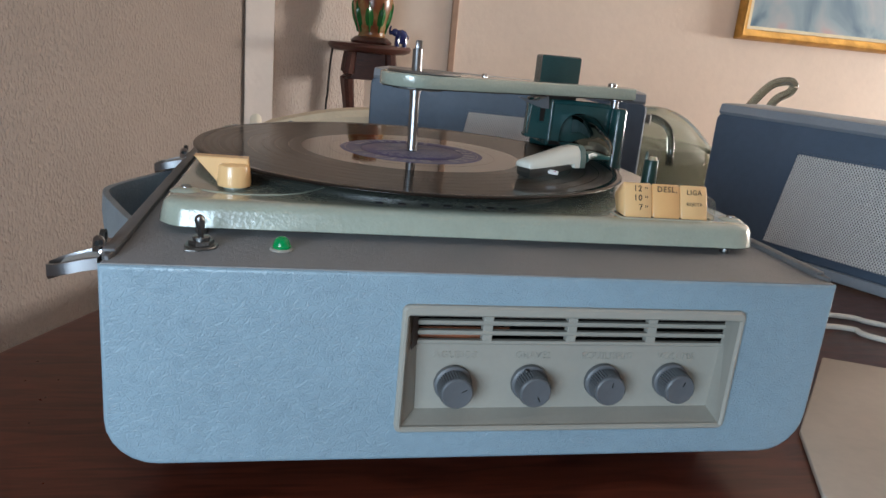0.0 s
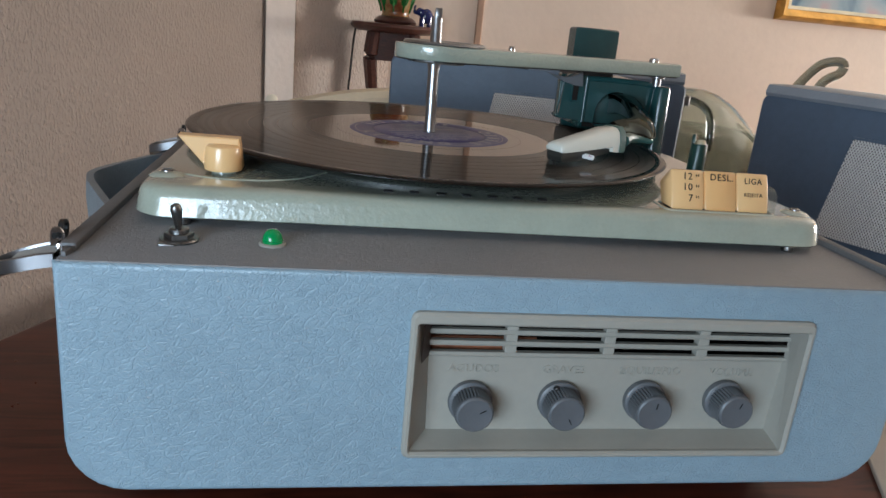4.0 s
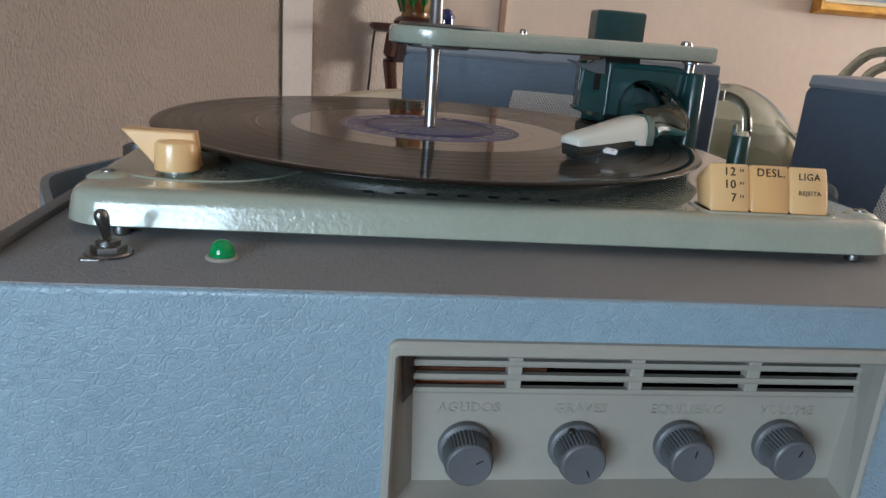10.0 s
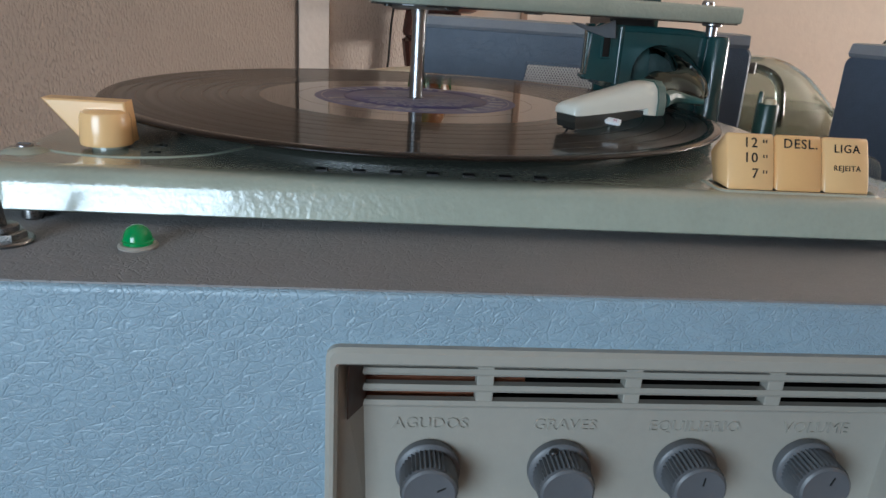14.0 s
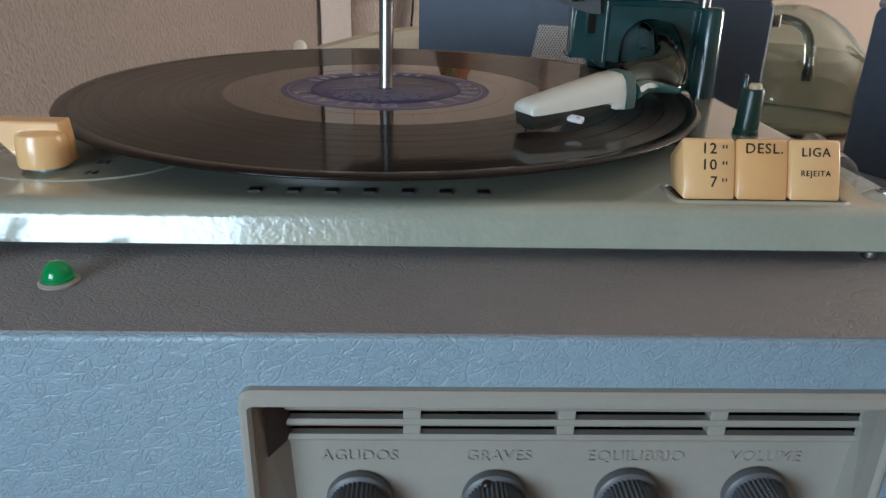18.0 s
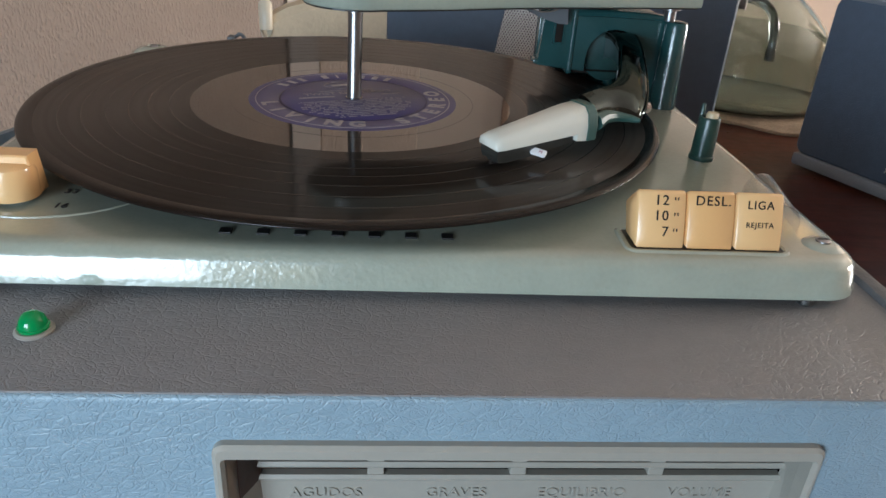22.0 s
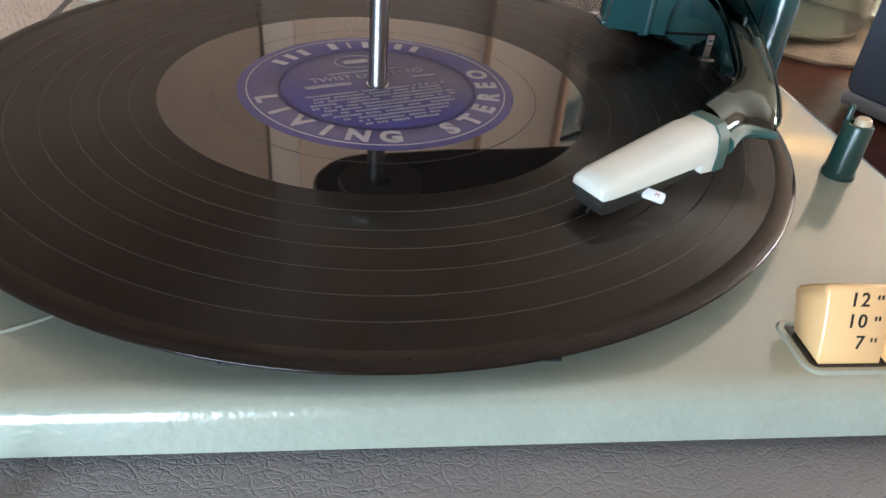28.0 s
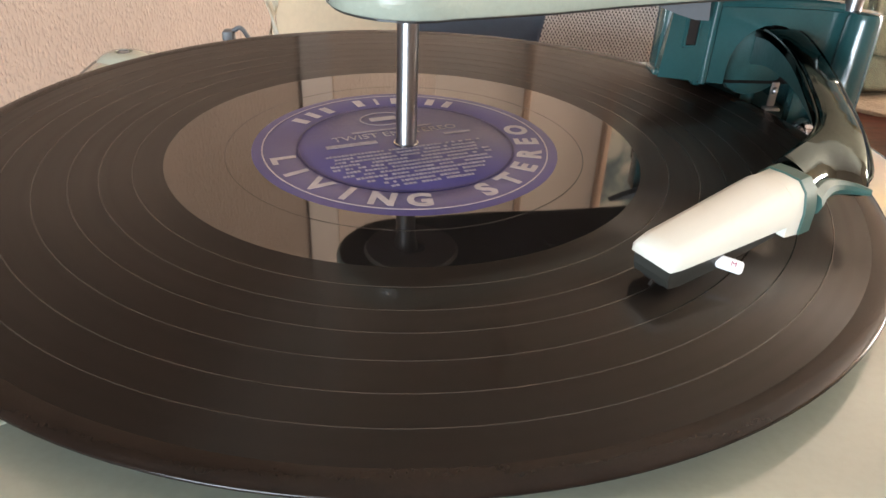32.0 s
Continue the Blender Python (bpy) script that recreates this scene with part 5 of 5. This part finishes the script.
def tonearm():
    tip, heel = Vector((0.0574, 0.1157)), Vector((0.0985, 0.1385))
    d = (heel - tip).normalized()
    n = Vector((-d.y, d.x))

    def at(s, w, z):
        p = tip + d * s + n * w
        return Vector((p.x, p.y, z))

    def shell(s, w, zb, zt, k=0.45):
        sec = [(-w, zb), (-w * 1.0, zb + (zt - zb) * k), (-w * 0.86, zb + (zt - zb) * 0.80), (-w * 0.55, zt - 0.0003), (0, zt), (w * 0.55, zt - 0.0003), (w * 0.86, zb + (zt - zb) * 0.80), (w, zb + (zt - zb) * k), (w, zb)]
        return [at(s, a, z) for a, z in sec]
    # curved plated arm, between its inner and outer edges
    inner = smooth_line([Vector(p) for p in ((0.0995, 0.1470, 0.0450), (0.1088, 0.1550, 0.0468), (0.1200, 0.1660, 0.0485), (0.1263, 0.1793, 0.0500), (0.1313, 0.1977, 0.0530), (0.1350, 0.2120, 0.0548), (0.1382, 0.2273, 0.0560), (0.1390, 0.2433, 0.0572), (0.1390, 0.2560, 0.0560))], 5)
    outer = smooth_line([Vector(p) for p in ((0.1065, 0.1368, 0.0400), (0.1172, 0.1455, 0.0402), (0.1285, 0.1475, 0.0392), (0.1350, 0.1595, 0.0428), (0.1402, 0.1762, 0.0462), (0.1452, 0.1974, 0.0498), (0.1505, 0.2226, 0.0535), (0.1538, 0.2445, 0.0562), (0.1535, 0.2570, 0.0552))], 5)
    rings = []
    for i, (a, b) in enumerate(zip(inner, outer)):
        t = i / (len(inner) - 1)
        rise = 0.0048 * (1 - t) + 0.0008
        low = Vector((0, 0, -0.0042 + 0.0012 * t))
        up = Vector((0, 0, 1))
        rings.append([a + low, a + up * 0.0004, a.lerp(b, 0.06) + up * rise * 0.62, a.lerp(b, 0.18) + up * rise * 0.92, a.lerp(b, 0.4) + up * rise, a.lerp(b, 0.6) + up * rise * 0.99, a.lerp(b, 0.82) + up * rise * 0.84, a.lerp(b, 0.94) + up * rise * 0.48, b, b + low * 0.6, b.lerp(a, 0.12) + low * 0.5, b.lerp(a, 0.5) + up * rise * 0.45, a.lerp(b, 0.12) + low * 0.5])
    arm = part("tonearm", loft(rings), GUNMETAL, player, "curved smoky plated tone arm", True, 40)
    wall = []
    for i in range(14, len(inner)):
        p, t = inner[i], (i - 14) / (len(inner) - 15)
        q = p + Vector((0.0008, 0.0, -0.0020))
        h = 0.0030 + 0.0095 * t
        wall.append([q, q + Vector((0.0012, 0, 0)), q + Vector((0.0012, 0, -h)), q + Vector((0, 0, -h))])
    part("side_wall", loft(wall), TEAL_DK, arm, "green side wall under the arm", True, 30)
    for line in (inner, outer):
        part("edge_bead", tube([tuple(p + Vector((0, 0, 0.0002))) for p in line[8::4]], 0.0006, 8, 3), GUNMETAL, arm, "rolled bright edge of the arm")
    part("headshell", loft([shell(0.0, 0.0056, 0.0345, 0.0372), shell(0.0006, 0.0063, 0.0341, 0.0384), shell(0.004, 0.0067, 0.0341, 0.0397), shell(0.020, 0.0072, 0.0350, 0.0430), shell(0.036, 0.0078, 0.0362, 0.0462), shell(0.0408, 0.0080, 0.0366, 0.0470), shell(0.0410, 0.0080, 0.0336, 0.0470), shell(0.0462, 0.0081, 0.0332, 0.0474)]), IVORY, arm, "ivory plastic headshell", True, 50)
    part("ferrule", loft([shell(0.0460, 0.0078, 0.0338, 0.0470), shell(0.0463, 0.0086, 0.0332, 0.0479), shell(0.0508, 0.0086, 0.0334, 0.0479), shell(0.0516, 0.0080, 0.0340, 0.0472)]), COLLAR, arm, "sage green collar")
    part("cartridge", loft([[at(s, w, z) for w, z in ((-0.0056, zb), (-0.0058, 0.0350), (0.0058, 0.0350), (0.0056, zb))] for s, zb in ((0.0012, 0.0312), (0.0020, 0.0288), (0.0060, 0.0284), (0.0200, 0.0296), (0.0406, 0.0328))]), CARTRIDGE, arm, "olive-black pickup cartridge", False)
    part("stylus", merged(turned(box(-0.0008, 0.0008, -0.0030, 0.0030, 0.0278, 0.0290, 0.0002), Matrix.Translation((*at(0.0035, 0.0, 0).xy, 0)) @ Matrix.Rotation(math.atan2(d.y, d.x), 4, "Z")), tube([at(0.0030, 0, 0.0284), at(0.0020, 0, 0.0268)], 0.0005, 6, 1)), BLACK, arm, "stylus holder")
    c = at(0.0210, -0.0092, 0.0316)
    tm = Matrix.Translation(c) @ Matrix.Rotation(math.atan2(d.y, d.x) - radians(62), 4, "Z") @ Matrix.Rotation(radians(30), 4, "X") @ Matrix.Rotation(radians(6), 4, "Y")
    part("stylus_lever", turned(prism(round_rect(-0.0046, 0.0020, -0.0017, 0.0017, 0.0009, 3), -0.0005, 0.0005, 0.0002), tm), WHITE, arm, "white stylus turnover lever")
    part("lever_mark", letters("M", 0.0019, tm @ Matrix.Translation((-0.0004, 0.0001, 0.00055)), 0.00004, "CENTER", 0.0), REDINK, arm, "tiny red letter M", False)
    # the lip flaring from the elbow
    lip = ((0.1060, 0.1375, 0.0395), (0.1110, 0.1422, 0.0405), (0.1169, 0.1460, 0.0400), (0.1232, 0.1470, 0.0392), (0.1285, 0.1452, 0.0386))
    part("elbow_lip", tube(lip, [0.0040, 0.0035, 0.0029, 0.0023, 0.0018, 0.0010], 10, 6), COLLAR, arm, "flared green lip of the elbow")
    part("pivot", lathe([(0.0030, 0.0178), (0.0030, 0.0520), (0.0042, 0.0525), (0.0042, 0.0545)], (0.1475, 0.2665, 0), 16), TEAL, arm, "green pivot post")


tonearm()


def rest_post():
    c = (0.1660, 0.1585)
    lean = Matrix.Translation((*c, DZ)) @ Matrix.Rotation(radians(0), 4, "Y")
    p = part("rest_post", turned(lathe([(0.0, 0), (0.0058, 0), (0.0059, 0.0016), (0.0053, 0.0024), (0.0050, 0.0195), (0.0046, 0.0204), (0.0034, 0.0204), (0.0034, 0.0180), (0.0, 0.0180)], (0, 0, 0), 28, False), lean), GREEN, player, "bottle-green tone arm rest post")
    part("cap", turned(lathe([(0.0028, 0.0180), (0.0028, 0.0216), (0.0022, 0.0226), (0.0, 0.0228)], (0.0006, -0.0006, 0), 20, False), lean), TAN, p, "tan cap")
    part("pin", turned(lathe([(0.0011, 0.018), (0.0011, 0.0250), (0.0006, 0.0258)], (-0.0026, 0.0034, 0), 10), lean), GREEN, p, "thin green pin")


rest_post()


# ---- latches and carrying handle ----
def latch(y, s=1.0):
    x = PX0
    r = part("latch", merged(box(x - 0.0024, x + 0.0006, y + 0.000, y + 0.020, -0.016, 0.0030, 0.001), turned(prism(round_rect(-0.0032, 0.0032, -0.0065, 0.0045, 0.0030), -0.0004, 0.0004), Matrix.Translation((x - 0.0028, y + 0.005, 0.0036)) @ Matrix.Rotation(radians(-28), 4, "Z") @ Matrix.Rotation(radians(84), 4, "X"))), CHROME, player, "chromed case latch")
    part("eyelet", turned(frame_ring([[(0.0036 * math.cos(a) * k, 0.0036 * math.sin(a) * k, z) for a in np.linspace(0, 2 * math.pi, 20, False)] for k, z in ((1.0, -0.001), (1.0, 0.001), (0.62, 0.001), (0.62, -0.001))]), Matrix.Translation((x - 0.002, y + 0.010, 0.0062)) @ Matrix.Rotation(radians(90), 4, "Y")), BLACK, r, "round black wire eyelet")
    # black disc on the plate paints in the dark of a hole
    part("rivet_hole", turned(lathe([(0.0, 0.0), (0.0013, 0.0), (0.0013, 0.0012), (0.0, 0.0012)], (0, 0, 0), 12, False), Matrix.Translation((x - 0.0028, y + 0.0046, 0.0046)) @ Matrix.Rotation(radians(-28), 4, "Z") @ Matrix.Rotation(radians(84), 4, "X")), BLACK, r, "black disc painted for the shaded rivet hole")
    rows = []
    for dx, w, dz in ((0.0004, 0.0084, 0.0024), (0.006, 0.0088, 0.0016), (0.012, 0.0084, 0.0), (0.0190, 0.0066, -0.0020), (0.0232, 0.0024, -0.0034)):
        q = x - dx
        rows.append([(q, y - w, -0.0060 + dz), (q, y - w, -0.0008 + dz), (q, y - w * 0.86, -0.0004 + dz), (q, y - w * 0.74, -0.0030 + dz), (q, y, -0.0042 + dz), (q, y + w * 0.74, -0.0030 + dz), (q, y + w * 0.86, -0.0004 + dz), (q, y + w, -0.0008 + dz), (q, y + w, -0.0060 + dz), (q, y, -0.0082 + dz)])
    part("lever", loft(rows), STEEL, r, "open spoon-shaped latch lever")
    part("lining", loft([[(x - dx, y - w, dz), (x - dx, y + w, dz), (x - dx, y + w, dz + 0.0003), (x - dx, y - w, dz + 0.0003)] for dx, w, dz in ((0.0008, 0.0066, 0.0006), (0.0080, 0.0066, -0.0006), (0.0170, 0.0054, -0.0030))]), LEVER_LINING, r, "pale grey plate inside the lever", False)


latch(0.012)
latch(0.262)


def carry_handle():
    zc = -0.0215
    pts = smooth_line([Vector((x, y, zc)) for x, y in ((-0.1655, 0.096), (-0.178, 0.120), (-0.192, 0.150), (-0.2015, 0.172), (-0.2055, 0.190), (-0.2015, 0.208), (-0.192, 0.232), (-0.178, 0.262), (-0.1655, 0.286))], 6)
    rings = []
    for i, p in enumerate(pts):
        dd = (pts[min(i + 1, len(pts) - 1)] - pts[max(i - 1, 0)]).normalized()
        s = dd.cross(Vector((0, 0, 1))).normalized()
        rings.append([p + s * a + Vector((0, 0, b)) for a, b in ((-0.002, -0.0125), (0.002, -0.0125), (0.0028, 0.0), (0.002, 0.0125), (-0.002, 0.0125), (-0.0028, 0.0))])
    h = part("carrying_handle", loft(rings), HANDLE, player, "grey-blue strap carrying handle")
    for y in (0.094, 0.288):
        part("handle_mount", box(-0.1705, -0.1648, y - 0.009, y + 0.009, -0.037, -0.0070, 0.002), VINYL_TOP, h, "grey leather end tab")


carry_handle()
part("rear_tab", merged(box(-0.098, -0.092, PY1 - 0.012, PY1 - 0.004, 0.0004, 0.019, 0.0015), tube([(-0.093, PY1 - 0.008, 0.018), (-0.088, PY1 - 0.008, 0.020), (-0.083, PY1 - 0.008, 0.012)], 0.0013, 8, 5)), KNOB, player, "grey lid hinge tab at the rear")

# clear film stuck on the deck's edge
rows = []
for k in range(13):
    a = math.pi * k / 12
    x, z = 0.1668 - 0.0072 * math.cos(a), DZ + 0.0003 + 0.0118 * math.sin(a) ** 0.7
    rows.append([(x - 0.0020, 0.0765, z * 0.94 + DZ * 0.06), (x + 0.0035, 0.1080, z), (x + 0.0035, 0.1080, z + 0.0003), (x - 0.0020, 0.0765, z * 0.94 + DZ * 0.06 + 0.0003)])
part("clear_film", loft(rows), CLEAR, player, "curled scrap of clear film on the deck beside the buttons", True, 60)


# ---- the record ----
def record():
    z = 0.0266
    r = thing("vinyl_record", "black long-playing vinyl record with violet paper label on the platter", "vinyl record", (0, 0.2038, z - 0.0022 + TOP))
    o = Matrix.Translation((0, 0.2038, TOP))

    def disc(name, prof, mat, label, seg=160):
        bm = lathe(prof, (0, 0, 0), seg, False)
        bmesh.ops.recalc_face_normals(bm, faces=bm.faces)
        me = bpy.data.meshes.new(name)
        for f in bm.faces:
            f.smooth = True
        bm.to_mesh(me)
        bm.free()
        me.materials.append(mat)
        ob = new(name, me)
        ob.parent, ob.matrix_parent_inverse = r, Matrix.Translation(-r.location)
        ob.matrix_basis = o
        ob["label"] = label
        return ob
    disc("playing_surface", [(0.0790, z), (0.1445, z)], GROOVE, "finely grooved playing surface")
    disc("rim", [(0.1445, z), (0.1468, z + 0.0003), (0.1495, z + 0.0004), (0.1508, z - 0.0002), (0.1512, z - 0.0007), (0.1506, z - 0.0012), (0.1490, z - 0.0015), (0.1440, z - 0.0018), (0.050, z - 0.0018), (0.0036, z - 0.0022)], RIMVINYL, "smooth raised rim")
    disc("run_out", [(0.0518, z), (0.0790, z)], WAX, "polished run-out area")
    for q in (0.0880, 0.0975, 0.1060, 0.1155, 0.1255, 0.1350):
        disc("track_gap", [(q - 0.00018, z + 0.00002), (q, z + 0.00007), (q + 0.00018, z + 0.00002)], GAP, "shiny gap between two tracks")
    disc("run_out_ring", [(0.0600, z + 0.00002), (0.0602, z + 0.00006), (0.0604, z + 0.00002)], GAP, "fine run-out groove")
    lab = disc("label", [(0.0037, z + 0.0001), (0.0362, z + 0.0001), (0.0366, z - 0.0002), (0.0372, z - 0.0002), (0.0376, z + 0.0001), (0.0505, z + 0.0001), (0.0518, z)], LABEL, "violet paper label with pale print", 96)
    spin = Matrix.Rotation(radians(20), 4, "Z")

    def on(name, bm, mat, label):
        ob = part(name, turned(bm, Matrix.Translation((0, 0.2038, z + 0.00022)) @ spin), mat, None, label, False)
        ob.parent, ob.matrix_parent_inverse = lab, (Matrix.Translation(r.location) @ Matrix.Translation(-r.location) @ o).inverted()
        return ob
    on("print_line", frame_ring([[(q * math.cos(a), q * math.sin(a), h) for a in np.linspace(0, 2 * math.pi, 96, False)] for q, h in ((0.0481, 0), (0.0481, 0.0001), (0.0486, 0.0001), (0.0486, 0))]), PRINT, "thin pale printed ring")
    on("inner_ring", frame_ring([[(q * math.cos(a), q * math.sin(a), h) for a in np.linspace(0, 2 * math.pi, 96, False)] for q, h in ((0.0364, 0), (0.0364, 0.0001), (0.0370, 0.0001), (0.0370, 0))]), LABEL_DK, "dark pressed ring")
    for i, ch in enumerate("LIVING STEREO"):
        if ch == " ":
            continue
        a = radians(180.5 + i * 14.9)
        on("letter", letters(ch, 0.0108, Matrix.Translation((0.0427 * math.cos(a), 0.0427 * math.sin(a), 0)) @ Matrix.Rotation(a + math.pi / 2, 4, "Z"), 0.00005, "CENTER", 0.045), PRINT, "pale letter " + ch)
    for i, w in enumerate((0.0030, 0.0028, 0.0030, 0.0, 0.0032, 0.0012, 0.0026, 0.0024, 0.0030, 0.0028)):
        if not w:
            continue
        a = radians(133 - i * 9.5)
        on("print_bar", turned(box(-w / 2, w / 2, -0.0032, 0.0032, 0, 0.0001), Matrix.Translation((0.0425 * math.cos(a), 0.0425 * math.sin(a), 0)) @ Matrix.Rotation(a - math.pi / 2, 4, "Z")), PRINT, "pale printed bar")
    on("emblem", merged(frame_ring([[(q * math.cos(a), 0.0245 + 0.72 * q * math.sin(a), h) for a in np.linspace(0, 2 * math.pi, 40, False)] for q, h in ((0.0082, 0), (0.0082, 0.0001), (0.0088, 0.0001), (0.0088, 0))]), box(-0.005, 0.005, 0.0228, 0.0262, 0, 0.0001)), PRINT, "pale oval emblem")
    on("title", letters("TWIST EM STEREO", 0.0056, Matrix.Translation((0, 0.0100, 0)), 0.00005, "CENTER", 0.0), PRINT, "pale printed title")
    on("print_bar", box(-0.0150, 0.0150, 0.0135, 0.0148, 0, 0.0001), PRINT_DIM, "small pale printed line")
    on("print_bar", box(-0.0270, -0.0090, 0.0030, 0.0056, 0, 0.0001), PRINT_DIM, "small pale printed line")
    on("print_bar", box(0.0160, 0.0260, 0.0034, 0.0050, 0, 0.0001), PRINT_DIM, "small pale printed line")
    rnd = random.Random(4)
    for i in range(11):
        y = -0.0036 - i * 0.0026
        half = min(0.0300, math.sqrt(max(0, 0.0345 ** 2 - (y - 0.001) ** 2))) - 0.0030 * rnd.random()
        words, x = [], -half
        while x < half - 0.004:
            w = 0.0008 + 0.0006 * rnd.random()
            if rnd.random() > 0.16:
                words.append(box(x, min(x + w, half), y - 0.0007, y + 0.0004 + 0.0003 * rnd.random(), 0, 0.0001))
            x += w + 0.0003
        on("print_bar", merged(*words), PRINT_DIM, "small pale printed line")


record()
LIFT = Vector((0, 0, 0))
